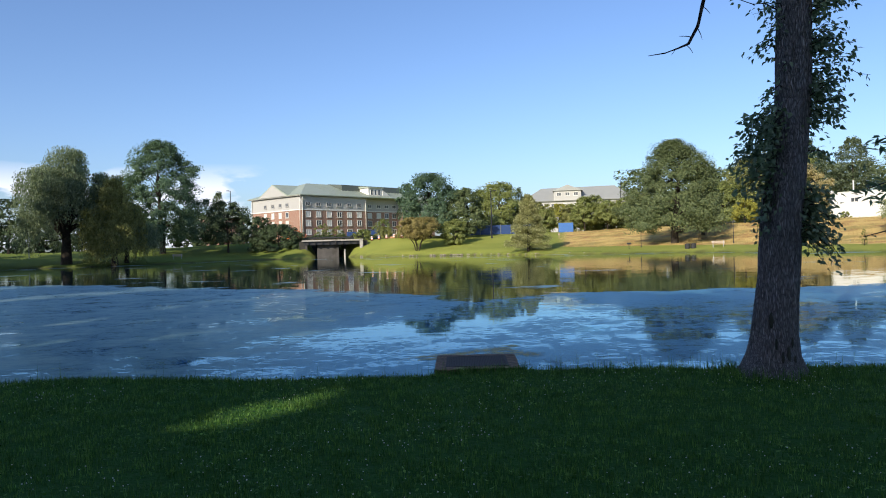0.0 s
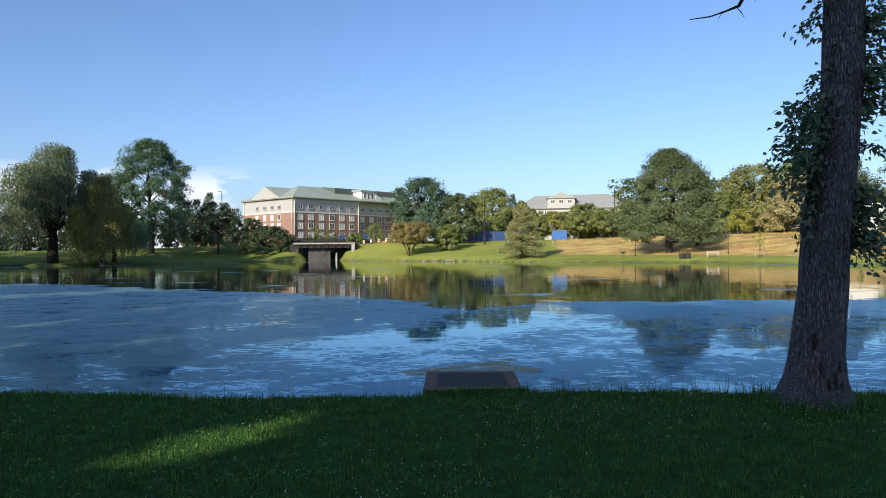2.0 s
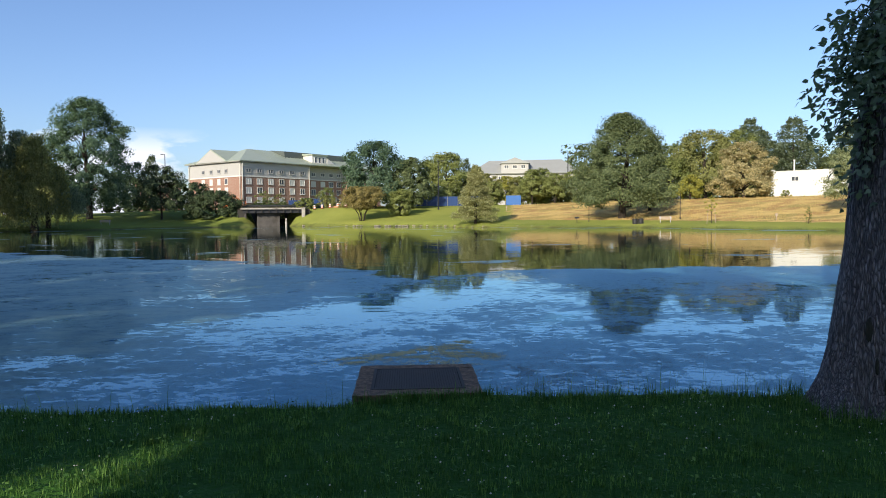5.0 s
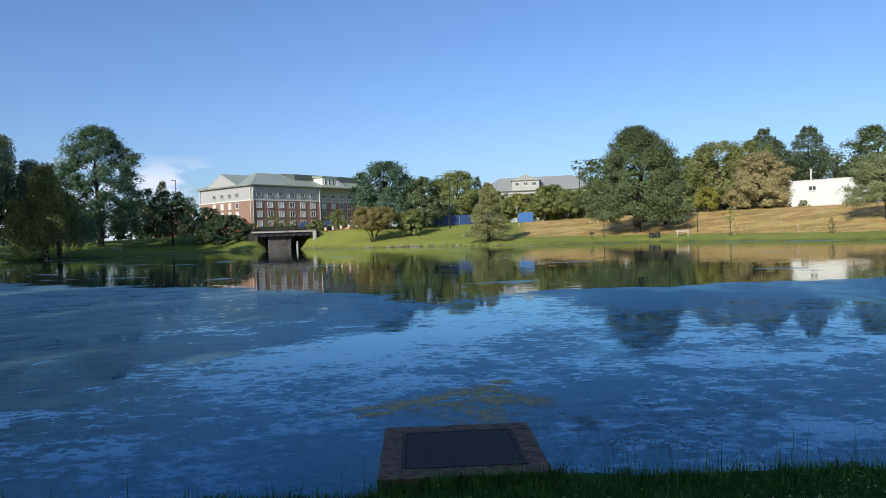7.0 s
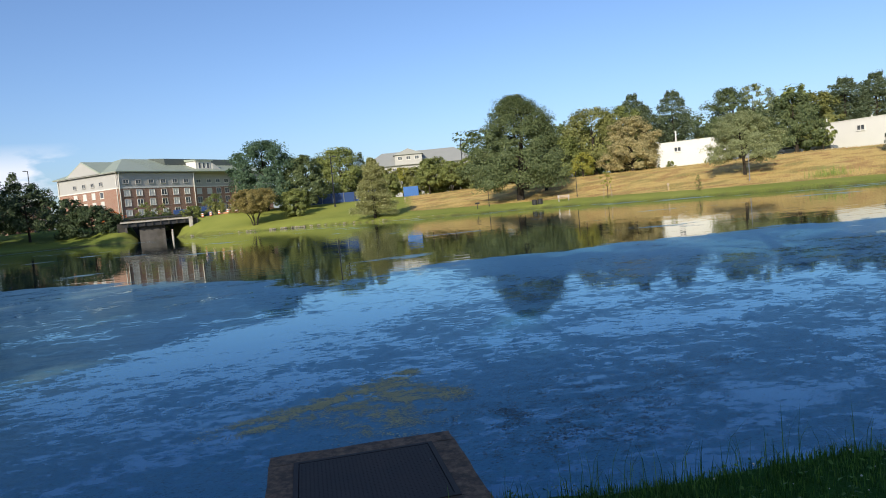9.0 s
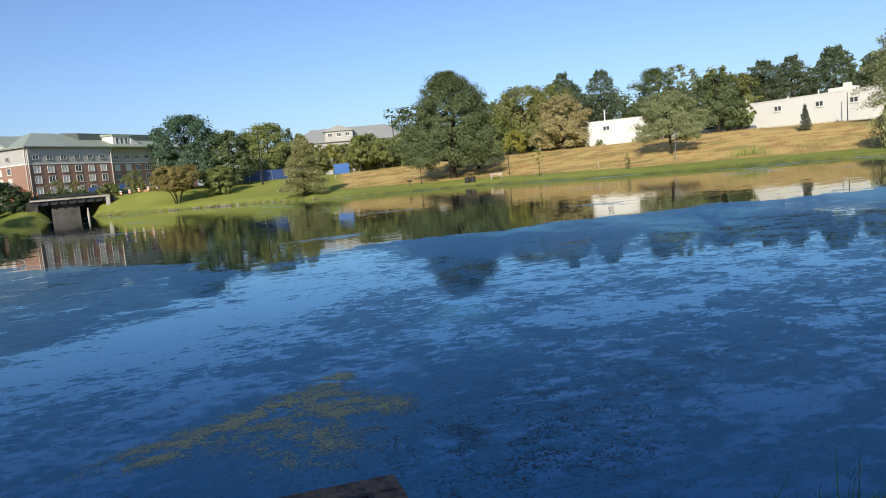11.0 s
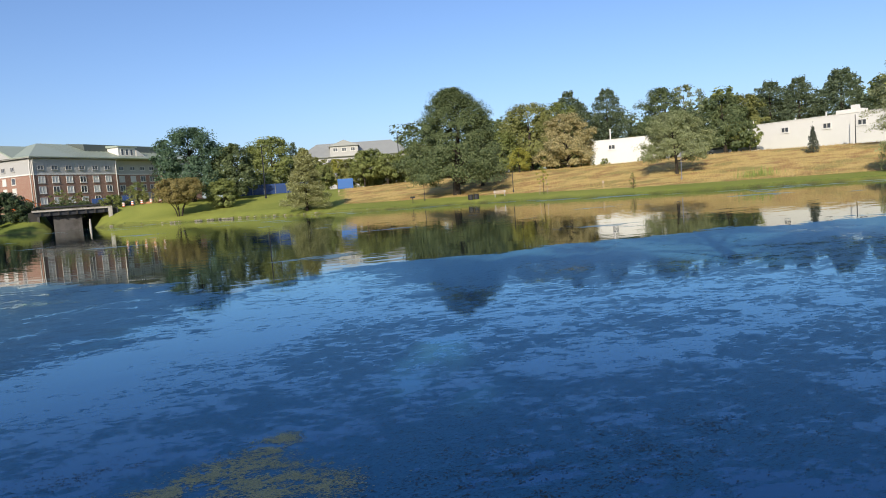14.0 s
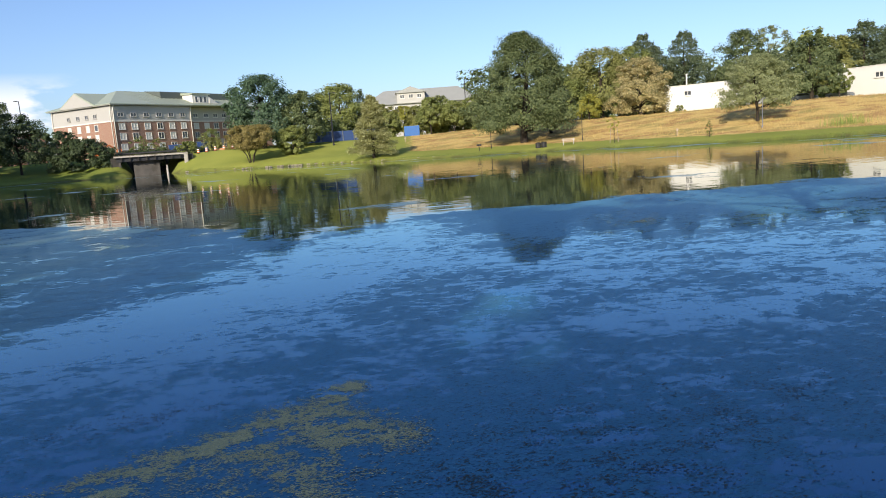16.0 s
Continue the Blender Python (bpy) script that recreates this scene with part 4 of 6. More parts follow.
# ---------------------------------------------------------------- near tree
def make_near_tree():
    rng = np.random.default_rng(7)
    gz = ground_z(3.75, 9.15)
    ob = thing("shade_tree", 3.75, 9.15, gz, "leaning grey-brown tree trunk with leafy side shoots", "tree")
    # trunk: fluted rings with a flared foot
    spine = [(-0.02, 0.0, -0.25, 0.46), (-0.03, 0, -0.02, 0.41), (-0.02, 0, 0.10, 0.35), (-0.01, 0, 0.26, 0.300), (0.01, 0, 0.5, 0.270), (0.04, 0, 0.9, 0.250), (0.085, 0.0, 1.4, 0.242),
             (0.13, 0.0, 2.0, 0.238), (0.19, 0.0, 2.45, 0.228), (0.245, 0.0, 2.85, 0.205), (0.29, 0.0, 3.3, 0.200), (0.33, 0.0, 4.2, 0.205), (0.42, 0.05, 5.4, 0.2), (0.55, 0.15, 7.0, 0.17), (0.7, 0.2, 9.0, 0.13), (0.9, 0.3, 11.5, 0.07)]
    fine = []
    for (a, b) in zip(spine[:-1], spine[1:]):
        k = max(1, int((b[2] - a[2]) / 0.11))
        for j in range(k):
            fine.append(tuple(a[c] + (b[c] - a[c]) * j / k for c in range(4)))
    fine.append(spine[-1])
    sides = 56
    verts, faces = [], []
    for x, y, z, r in fine:
        flare = max(0.0, 0.45 - z) / 0.45
        for k in range(sides):
            a = 2 * math.pi * k / sides
            root = flare * (0.17 * math.cos(5 * a + 0.6) + 0.08 * math.cos(3 * a + 2.0))
            groove = 0.030 * noise.noise(Vector((math.cos(a) * 4.2, math.sin(a) * 4.2, z * 0.55))) + 0.020 * noise.noise(Vector((math.cos(a) * 11, math.sin(a) * 11, z * 1.3))) + 0.012 * noise.noise(Vector((math.cos(a) * 22, math.sin(a) * 22, z * 3.0)))
            lump = 0.05 * noise.noise(Vector((math.cos(a) * 1.5, math.sin(a) * 1.5, z * 1.2)))
            rr = r * (1 + root + 3.0 * groove + lump)
            verts.append((x + rr * math.cos(a), y + rr * math.sin(a), z))
    for i in range(len(fine) - 1):
        for k in range(sides):
            faces.append((i * sides + k, i * sides + (k + 1) % sides, (i + 1) * sides + (k + 1) % sides, (i + 1) * sides + k))
    part("trunk", mesh_from("trunk", verts, faces, MAT["bark"], True), MAT["bark"], ob)
    # a dark hollow low on the trunk
    for hx, hz, sx, sz in ((-0.13, 0.70, 0.026, 0.10), (0.04, 0.30, 0.024, 0.10), (0.12, 0.21, 0.020, 0.07), (-0.03, 0.25, 0.016, 0.08), (-0.10, 0.42, 0.014, 0.07), (0.09, 0.44, 0.012, 0.06)):
        bm = bmesh.new()
        bmesh.ops.create_icosphere(bm, subdivisions=3, radius=1.0)
        for v in bm.verts:
            v.co *= 1 + 0.3 * noise.noise(v.co * 2.5 + Vector((hx * 30, 0, hz * 10)))
            v.co = Vector((v.co.x * sx, v.co.y * 0.012, v.co.z * sz))
        o = part("hollow", bm, MAT["debris"], ob, "dark rotted hollow in the bark")
        rr = 0.27 if hz > 0.6 else 0.315
        o.location = (hx, -math.sqrt(max(0.02, rr * rr - hx * hx)) * 1.0, hz)
        o.rotation_euler = (0, 0, math.atan2(hx, rr) * 0.9)
    # side shoots with large pointed leaves
    bm = bmesh.new()
    leaves = []

    def centre(z):
        zs = [s[2] for s in spine]
        return np.array([np.interp(z, zs, [s[0] for s in spine]), np.interp(z, zs, [s[1] for s in spine]), z]), np.interp(z, zs, [s[3] for s in spine])

    def shoot(z, ang, length, rise, droop, dens):
        c, r = centre(z)
        d = np.array([math.cos(ang), math.sin(ang), 0.0])
        pts = []
        for j in range(7):
            t = j / 6
            pts.append(c + d * (r * 0.9 + length * t) + np.array([0, 0, rise * t - droop * t * t]) + rng.normal(size=3) * 0.015 * (j > 0))
        tube(bm, [tuple(p) for p in pts], [0.010, 0.008, 0.007, 0.006, 0.005, 0.004, 0.002], 5, False)
        for j in range(int(length * dens * 1.8)):
            t = rng.uniform(0.05, 1.04)
            k = min(5, int(t * 6))
            p = pts[k] + (pts[k + 1] - pts[k]) * (t * 6 - k)
            leaves.append((p + rng.normal(size=3) * 0.055, d))

    # (height, toward, length, rise, droop)
    for i in range(36):
        z = rng.uniform(2.35, 3.3)
        shoot(z, math.pi + rng.uniform(-0.75, 0.75), rng.uniform(0.15, 0.46), rng.uniform(0.0, 0.25), rng.uniform(0.05, 0.35), 62)
    for i in range(13):
        z = rng.uniform(1.9, 2.5)
        shoot(z, math.pi + rng.uniform(-0.8, 0.8), rng.uniform(0.06, 0.2), 0.05, rng.uniform(0.25, 0.7), 70)
    for i in range(16):
        z = rng.uniform(3.3, 4.6)
        shoot(z, math.pi + rng.uniform(-0.7, 0.7), rng.uniform(0.1, 0.3), rng.uniform(0, 0.2), 0.15, 45)
    for i in range(40):
        z = rng.uniform(1.7, 2.35)
        shoot(z, rng.uniform(-0.8, 0.8), rng.uniform(0.12, 0.42), rng.uniform(-0.05, 0.15), rng.uniform(0.1, 0.4), 62)
    for i in range(64):
        z = rng.uniform(3.1, 5.2)
        shoot(z, rng.uniform(-0.8, 0.8), rng.uniform(0.18, 0.3 + 0.14 * (z - 2.6)), rng.uniform(0.0, 0.3), rng.uniform(0.05, 0.25), 58)
    for i in range(8):
        z = rng.uniform(2.7, 3.2)
        shoot(z, rng.uniform(-0.6, 0.6), rng.uniform(0.1, 0.3), 0.1, 0.15, 40)
    # bare twigs near the top
    for z, ang, ln, rs in ((4.5, 3.3, 0.75, 0.28), (4.7, 2.9, 0.5, 0.3), (3.5, 0.2, 0.55, -0.3), (3.9, 0.1, 0.8, -0.1)):
        shoot(z, ang, ln, rs, 0.1, 4)
    tagged(part("side_shoot", bm, MAT["twig"], ob), kind="stuff")
    # leaf: folded pointed oval of six faces
    n = len(leaves)
    pos = np.array([l[0] for l in leaves])
    out = np.array([l[1] for l in leaves])
    a = out * 0.55 + rng.normal(size=(n, 3)) * 0.45
    a[:, 2] -= 0.4
    a /= np.linalg.norm(a, axis=1)[:, None]
    nr = rng.normal(size=(n, 3)) * 0.6 + np.array([0, -0.3, 0.8])
    nr -= (nr * a).sum(1)[:, None] * a
    nr /= np.linalg.norm(nr, axis=1)[:, None]
    b = np.cross(nr, a)
    s = rng.uniform(0.022, 0.043, n)[:, None]
    w = 0.56
    outline = [(-0.05, 0), (0.35, -w), (0.95, -w * 0.95), (1.5, -w * 0.45), (2.0, 0), (1.5, w * 0.45), (0.95, w * 0.95), (0.35, w)]
    cols = [pos + a * s * u + b * s * v + nr * s * (0.30 * abs(v) - 0.10 * u * u) for u, v in outline]
    part("leaves", quads_mesh("leaves", np.stack(cols, 1), MAT["leaf_near"]), MAT["leaf_near"], ob)
    # upper limbs and crown
    bm = bmesh.new()
    tips = []
    for i in range(22):
        ang = i * 2.4
        z = 6.0 + 0.28 * i * 0.8
        c, r = centre(min(z, 11.2))
        L = rng.uniform(2.2, 4.2)
        e = c + np.array([math.cos(ang) * L, math.sin(ang) * L, rng.uniform(0.8, 2.4)])
        part("limb", tube(bmesh.new(), limb_path(rng, tuple(c), tuple(e), 0.04), [0.08, 0.06, 0.045, 0.03, 0.012], 6, False), MAT["bark_far"], ob)
        tips.append(e)
    # the long low bough whose bare end hangs over the lawn
    tube(bm, [(0.36, 0, 5.0), (-0.4, -0.9, 5.6), (-1.1, -1.7, 5.1), (-1.38, -2.05, 4.3), (-1.50, -2.13, 3.90), (-1.55, -2.15, 3.72), (-1.64, -2.15, 3.56), (-1.74, -2.15, 3.52), (-1.86, -2.15, 3.48), (-2.02, -2.15, 3.46)],
         [0.05, 0.04, 0.032, 0.022, 0.018, 0.016, 0.014, 0.008, 0.006, 0.003], 7, False)
    for a_, b_ in (((-1.55, -2.15, 3.70), (-1.50, -2.12, 3.60)), ((-1.66, -2.15, 3.55), (-1.60, -2.15, 3.47)), ((-1.50, -2.13, 3.92), (-1.43, -2.14, 3.84)), ((-1.76, -2.15, 3.52), (-1.80, -2.15, 3.46)), ((-1.60, -2.15, 3.62), (-1.72, -2.13, 3.64))):
        tube(bm, [a_, tuple((p + q) / 2 + 0.006 for p, q in zip(a_, b_)), b_], [0.006, 0.004, 0.002], 4, False)
    part("low_bough", bm, MAT["bark_far"], ob, "bare dead bough end")
    pts = []
    for e in tips:
        q = rng.normal(size=(170, 3))
        pts.append(e + q / np.linalg.norm(q, axis=1)[:, None] * (rng.uniform(0, 1, 170) ** 0.5)[:, None] * np.array([1.5, 1.5, 0.9]))
    pts = np.concatenate(pts)
    part("crown", quads_mesh("crown", leaf_quads(rng, pts, 0.13), MAT["leaf_near"]), MAT["leaf_near"], ob)
    return ob


make_near_tree()


def make_side_conifer():
    """A conifer beside the lawn whose drooping boughs reach into the view."""
    rng = np.random.default_rng(12)
    gz = ground_z(8.6, 9.0)
    ob = thing("conifer_tree", 8.6, 9.0, gz, "dark conifer with drooping boughs beside the lawn", "conifer")
    bm = bmesh.new()
    tube(bm, [(0, 0, -0.2), (0, 0, 3), (0.1, 0, 7), (0.1, 0, 11)], [0.3, 0.24, 0.16, 0.03], 12)
    part("trunk", bm, MAT["bark_far"], ob)
    pts = []
    boughs = [((0, 0, 3.3), (-2.0, 0.3, 2.75), (-3.50, 0.45, 2.28), 1), ((0, 0, 2.5), (-2.0, 0.4, 2.05), (-3.55, 0.5, 1.66), 0)]
    for i in range(40):
        a, z = i * 2.4, 3.4 + 0.18 * i
        r = 3.2 * (1 - (z - 3) / 9.0) + 0.3
        boughs.append(((0, 0, z), (math.cos(a) * r * 0.5, math.sin(a) * r * 0.5, z - 0.05), (math.cos(a) * r, math.sin(a) * r, z - 0.5), 1))
    for s, m, e, leafy in boughs:
        part("bough", tube(bmesh.new(), [s, m, e], [0.035, 0.02, 0.006], 5, False), MAT["twig"], ob)
        for k in range(150 if leafy else 34):
            t = rng.uniform(0.3, 1.02)
            p = (1 - t) ** 2 * np.array(s) + 2 * t * (1 - t) * np.array(m) + t * t * np.array(e)
            p = p + rng.normal(size=3) * np.array([0.10, 0.16, 0.07 if leafy else 0.03]) * (1.4 - 0.7 * t)
            p[2] -= abs(rng.normal()) * (0.12 if leafy else 0.04)
            pts.append(p)
    part("needles", quads_mesh("needles", leaf_quads(rng, np.array(pts), 0.085, 0.5, 0.5), MAT["leaf_near"]), MAT["leaf_near"], ob)


make_side_conifer()


# ---------------------------------------------------------------- access slab
def make_slab():
    ob = thing("access_chamber", 0.045, 10.28, -0.05, "weathered concrete chamber with a rusty steel hatch", "access chamber", rz=0.9)
    w, d, t = 0.582, 0.60, 0.10
    hx, hy = 0.435, 0.43
    bm = bmesh.new()
    # body with a recess for the hatch, from a ring of blocks
    for x0, y0, x1, y1 in ((-w, -d, w, -hy), (-w, hy, w, d), (-w, -hy, -hx, hy), (hx, -hy, w, hy)):
        box(bm, x0, y0, -1.2, x1, y1, t)
    bmesh.ops.remove_doubles(bm, verts=bm.verts, dist=0.0005)
    for v in bm.verts:
        v.co += Vector((noise.noise(v.co * 3), noise.noise(v.co * 3 + Vector((9, 0, 0))), 0)) * 0.012
    bmesh.ops.subdivide_edges(bm, edges=bm.edges, cuts=5, use_grid_fill=True)
    for v in bm.verts:
        v.co += Vector((noise.noise(v.co * 9), noise.noise(v.co * 9 + Vector((5, 0, 0))), 0.6 * noise.noise(v.co * 8 + Vector((0, 4, 0))))) * 0.009
    part("concrete_body", bm, MAT["slab"], ob)
    bm = bmesh.new()
    for x0, y0, x1, y1 in ((-hx, -hy, hx, -hy + 0.03), (-hx, hy - 0.03, hx, hy), (-hx, -hy + 0.03, -hx + 0.03, hy - 0.03), (hx - 0.03, -hy + 0.03, hx, hy - 0.03)):
        box(bm, x0, y0, 0.04, x1, y1, t + 0.006)
    part("hatch_frame", bm, MAT["plate"], ob)
    for x0, x1 in ((-hx + 0.034, hx - 0.034),):
        bm = bmesh.new()
        box(bm, x0, -hy + 0.034, 0.05, x1, hy - 0.034, t + 0.004, 0.003)
        # raised lozenges
        nxx, nyy = 34, 33
        for i in range(nxx):
            for j in range(nyy):
                cx = x0 + (i + 0.7) * (x1 - x0) / (nxx + 0.4)
                cy = -hy + 0.06 + j * (2 * hy - 0.12) / (nyy - 1)
                a = 0.8 if (i + j) % 2 else -0.8
                l, k = 0.010, 0.0042
                z = t + 0.0035
                vs = [bm.verts.new((cx + u * math.cos(a) - v * math.sin(a), cy + u * math.sin(a) + v * math.cos(a), z + q)) for u, v, q in ((-l, 0, 0), (0, -k, 0), (l, 0, 0), (0, k, 0), (0, 0, 0.003))]
                for p, q in ((0, 1), (1, 2), (2, 3), (3, 0)):
                    bm.faces.new((vs[p], vs[q], vs[4]))
        leaf = part("hatch_door", bm, MAT["plate"], ob, "dark chequered steel door leaf")
        bm = bmesh.new()
        hxx = 0.36
        tube(bm, [(hxx, 0.06, t + 0.004), (hxx + 0.002, 0.07, t + 0.014), (hxx + 0.004, 0.10, t + 0.014), (hxx + 0.006, 0.11, t + 0.004)], [0.005] * 4, 6)
        part("lift_handle", bm, MAT["steel"], leaf)


make_slab()


# ---------------------------------------------------------------- buildings
def window_unit(parent, w, h, m, pane_mat, split=True, frame_mat=None):
    """A window with frame, sill and glass; its outside looks along local -y."""
    frame_mat = frame_mat or MAT["trim"]
    key = (round(w, 2), round(h, 2), split, frame_mat.name)
    if key not in WINDOW_MESH:
        f, d = 0.13, 0.10
        bm = bmesh.new()
        rings = []
        for yy in (-d, 0.02):
            for q in (0, f):
                rings.append([bm.verts.new(p) for p in ((-w / 2 + q, yy, -h / 2 + q), (w / 2 - q, yy, -h / 2 + q), (w / 2 - q, yy, h / 2 - q), (-w / 2 + q, yy, h / 2 - q))])
        for r, s in ((0, 1), (2, 3), (0, 2), (1, 3)):
            for k in range(4):
                bm.faces.new((rings[r][k], rings[r][(k + 1) % 4], rings[s][(k + 1) % 4], rings[s][k]))
        bmesh.ops.recalc_face_normals(bm, faces=bm.faces)
        made = [bm_mesh("window_frame", bm, frame_mat)]
        made.append(bm_mesh("sill", box(bmesh.new(), -w / 2 - 0.08, -d - 0.07, -h / 2 - 0.10, w / 2 + 0.08, 0.02, -h / 2 - 0.004), frame_mat))
        made.append(bm_mesh("mullion", box(bmesh.new(), -0.05, -d + 0.02, -h / 2 + f, 0.05, -0.032, h / 2 - f), frame_mat) if split else None)
        WINDOW_MESH[key] = made
    a, sill, mull = WINDOW_MESH[key]
    o = new("window", a)
    o.parent = parent
    o.matrix_local = m
    pk = (key, pane_mat.name)
    if pk not in PANE_MESH:
        f = 0.115
        PANE_MESH[pk] = bm_mesh("pane", box(bmesh.new(), -w / 2 + f, -0.03, -h / 2 + f, w / 2 - f, -0.015, h / 2 - f), pane_mat)
    for nm, me in (("pane", PANE_MESH[pk]), ("sill", sill), ("mullion", mull)):
        if me:
            new(nm, me).parent = o


def bm_mesh(name, bm, mat):
    me = bpy.data.meshes.new(name)
    bm.to_mesh(me)
    bm.free()
    me.materials.append(mat)
    return me


WINDOW_MESH, PANE_MESH = {}, {}


def prism(bm, lower, upper):
    """A closed solid from two rings of the same length, or a ring and a ridge."""
    a = [bm.verts.new(v) for v in lower]
    b = [bm.verts.new(v) for v in upper]
    n = len(a)
    bm.faces.new(a)
    if len(b) == n:
        bm.faces.new(b)
        for i in range(n):
            bm.faces.new((a[i], a[(i + 1) % n], b[(i + 1) % n], b[i]))
    elif len(b) == 2:      # four eaves, a ridge from the side 3-0 to the side 1-2
        bm.faces.new((a[0], a[1], b[1], b[0]))
        bm.faces.new((a[1], a[2], b[1]))
        bm.faces.new((a[2], a[3], b[0], b[1]))
        bm.faces.new((a[3], a[0], b[0]))
    bmesh.ops.recalc_face_normals(bm, faces=bm.faces)
    return bm


def hip(bm, x0, y0, x1, y1, z, ridge_a, ridge_b, over=0.8):
    lo = [(x0 - over, y0 - over, z), (x1 + over, y0 - over, z), (x1 + over, y1 + over, z), (x0 - over, y1 + over, z)]
    up = [(p[0], p[1], p[2] + 0.16) for p in lo]
    prism(bm, lo, up)
    prism(bm, up, [ridge_a, ridge_b])


def make_hall():
    base = 3.6
    ob = thing("brick_hall", -49.3, 200.0, base, "three-storey brick and grey hall with a green hipped roof", "building", rz=50.5)
    ze, zb = 17.2 - base, 13.1 - base
    LX, LY = 25.5, 26.0
    rng = random.Random(5)
    blocks = [(0, 0, LX, LY), (LX, 2.6, 42, LY), (42, 0.6, 58, LY)]
    for x0, y0, x1, y1 in blocks:
        bm = bmesh.new()
        box(bm, x0, y0, -1.0, x1, y1, zb)
        part("brick_wall", bm, MAT["brick"], ob, "red brick lower storeys")
        bm = bmesh.new()
        box(bm, x0 + 0.03, y0 + 0.03, zb + 0.3, x1 - 0.03, y1 - 0.03, ze)
        part("upper_wall", bm, MAT["siding"], ob, "pale grey upper storey")
        bm = bmesh.new()
        box(bm, x0 - 0.12, y0 - 0.12, zb, x1 + 0.12, y1 + 0.1, zb + 0.3)
        part("band", bm, MAT["trim"], ob, "cream band course")
        bm = bmesh.new()
        box(bm, x0 - 0.75, y0 - 0.75, ze + 0.1, x1 + 0.4, y1 + 0.5, ze + 0.28)
        part("eaves_board", bm, MAT["siding"], ob, "grey eaves board")
    zr = 22.3 - base
    bm = bmesh.new()
    hip(bm, 0, 0, 58, LY, ze + 0.28, (11, 12, zr), (47, 12, zr), 0.9)
    part("roof", bm, MAT["roof"], ob, "grey-green metal roof")
    # standing seams on the roof's front slope
    for i in range(24):
        bm = bmesh.new()
        xx = 12 + i * 1.45
        tube(bm, [(xx, -0.85, ze + 0.62), (xx, 11.8, zr + 0.04)], [0.04, 0.04], 4)
        part("roof_seam", bm, MAT["roof"], ob)
    # cross gable over the end wall
    bm = bmesh.new()
    lo = [(-0.9, 5.0, ze + 0.3), (-0.9, 21.0, ze + 0.3), (9.5, 13.0, ze + 4.3)]
    top = (-0.9, 13.0, ze + 4.2)
    vs = [bm.verts.new(v) for v in lo + [top]]
    for f in ((0, 1, 3), (1, 2, 3), (2, 0, 3), (0, 2, 1)):
        bm.faces.new([vs[i] for i in f])
    bmesh.ops.recalc_face_normals(bm, faces=bm.faces)
    part("gable_roof", bm, MAT["roof"], ob)
    bm = bmesh.new()
    prism(bm, [(-0.93, 6.0, ze + 0.34), (-0.93, 20.0, ze + 0.34), (-0.93, 13.0, ze + 3.9)], [(-1.0, 6.0, ze + 0.34), (-1.0, 20.0, ze + 0.34), (-1.0, 13.0, ze + 3.9)])
    part("pediment", bm, MAT["siding"], ob, "pale grey gable face")
    # long dark clerestory with a white dormer in it
    bm = bmesh.new()
    prism(bm, [(20, 5.2, ze + 2.2), (47, 5.2, ze + 2.2), (47, 12, ze + 2.2), (20, 12, ze + 2.2)], [(20, 5.6, zr - 0.5), (47, 5.6, zr - 0.5), (47, 12.2, zr + 0.15), (20, 12.2, zr + 0.15)])
    part("clerestory", bm, MAT["roof_dark"], ob, "long dark clerestory")
    bm = bmesh.new()
    box(bm, 27.5, 1.2, ze + 0.5, 33.5, 7.0, ze + 3.6)
    part("dormer", bm, MAT["trim"], ob, "cream dormer")
    bm = bmesh.new()
    prism(bm, [(27.1, 0.8, ze + 3.6), (33.9, 0.8, ze + 3.6), (33.9, 7.2, ze + 3.6), (27.1, 7.2, ze + 3.6)], [(27.1, 0.8, ze + 3.9), (33.9, 0.8, ze + 3.9), (33.9, 7.2, ze + 4.4), (27.1, 7.2, ze + 4.4)])
    part("dormer_roof", bm, MAT["roof"], ob)
    bm = bmesh.new()
    prism(bm, [(33.6, 1.0, ze + 0.5), (38.0, 1.0, ze + 0.5), (38.0, 1.4, ze + 0.5), (33.6, 1.4, ze + 0.5)], [(33.6, 1.0, ze + 3.0), (34.4, 1.0, ze + 2.6), (34.4, 1.4, ze + 2.6), (33.6, 1.4, ze + 3.0)])
    part("dormer_wing", bm, MAT["trim"], ob)
    for k in range(3):
        window_unit(ob, 1.1, 1.9, pose(28.9 + 1.6 * k, 1.19, ze + 2.2), MAT["glass"], False)
    rows = [(14.9 - base, 1.5, 1.15), (11.9 - base, 1.6, 1.7), (9.3 - base, 1.6, 1.8), (6.6 - base, 1.6, 1.6)]
    for r, (z, w, h) in enumerate(rows):
        for x in (2.4, 6.2, 10.2, 14.2, 18.2, 22.2):
            window_unit(ob, w + 0.3, h, pose(x, -0.01, z), MAT["glass"] if r == 0 or rng.random() < 0.4 else MAT["blind"], True, MAT["siding"] if r == 0 else None)
        for x in (29, 33, 36.6, 40):
            window_unit(ob, w + 0.3, h, pose(x, 2.59, z), MAT["glass"] if r == 0 or rng.random() < 0.5 else MAT["blind"])
        for x in (45, 49, 53):
            window_unit(ob, w + 0.3, h, pose(x, 0.59, z), MAT["glass"] if rng.random() < 0.6 else MAT["blind"])
        for y in (7.0, 10.5, 14.3, 18.3):
            window_unit(ob, w * 0.95, h, pose(-0.01, y, z, 0, 0, -90), MAT["glass"] if r == 0 or rng.random() < 0.15 else MAT["blind"], r == 0, MAT["siding"] if r == 0 else None)
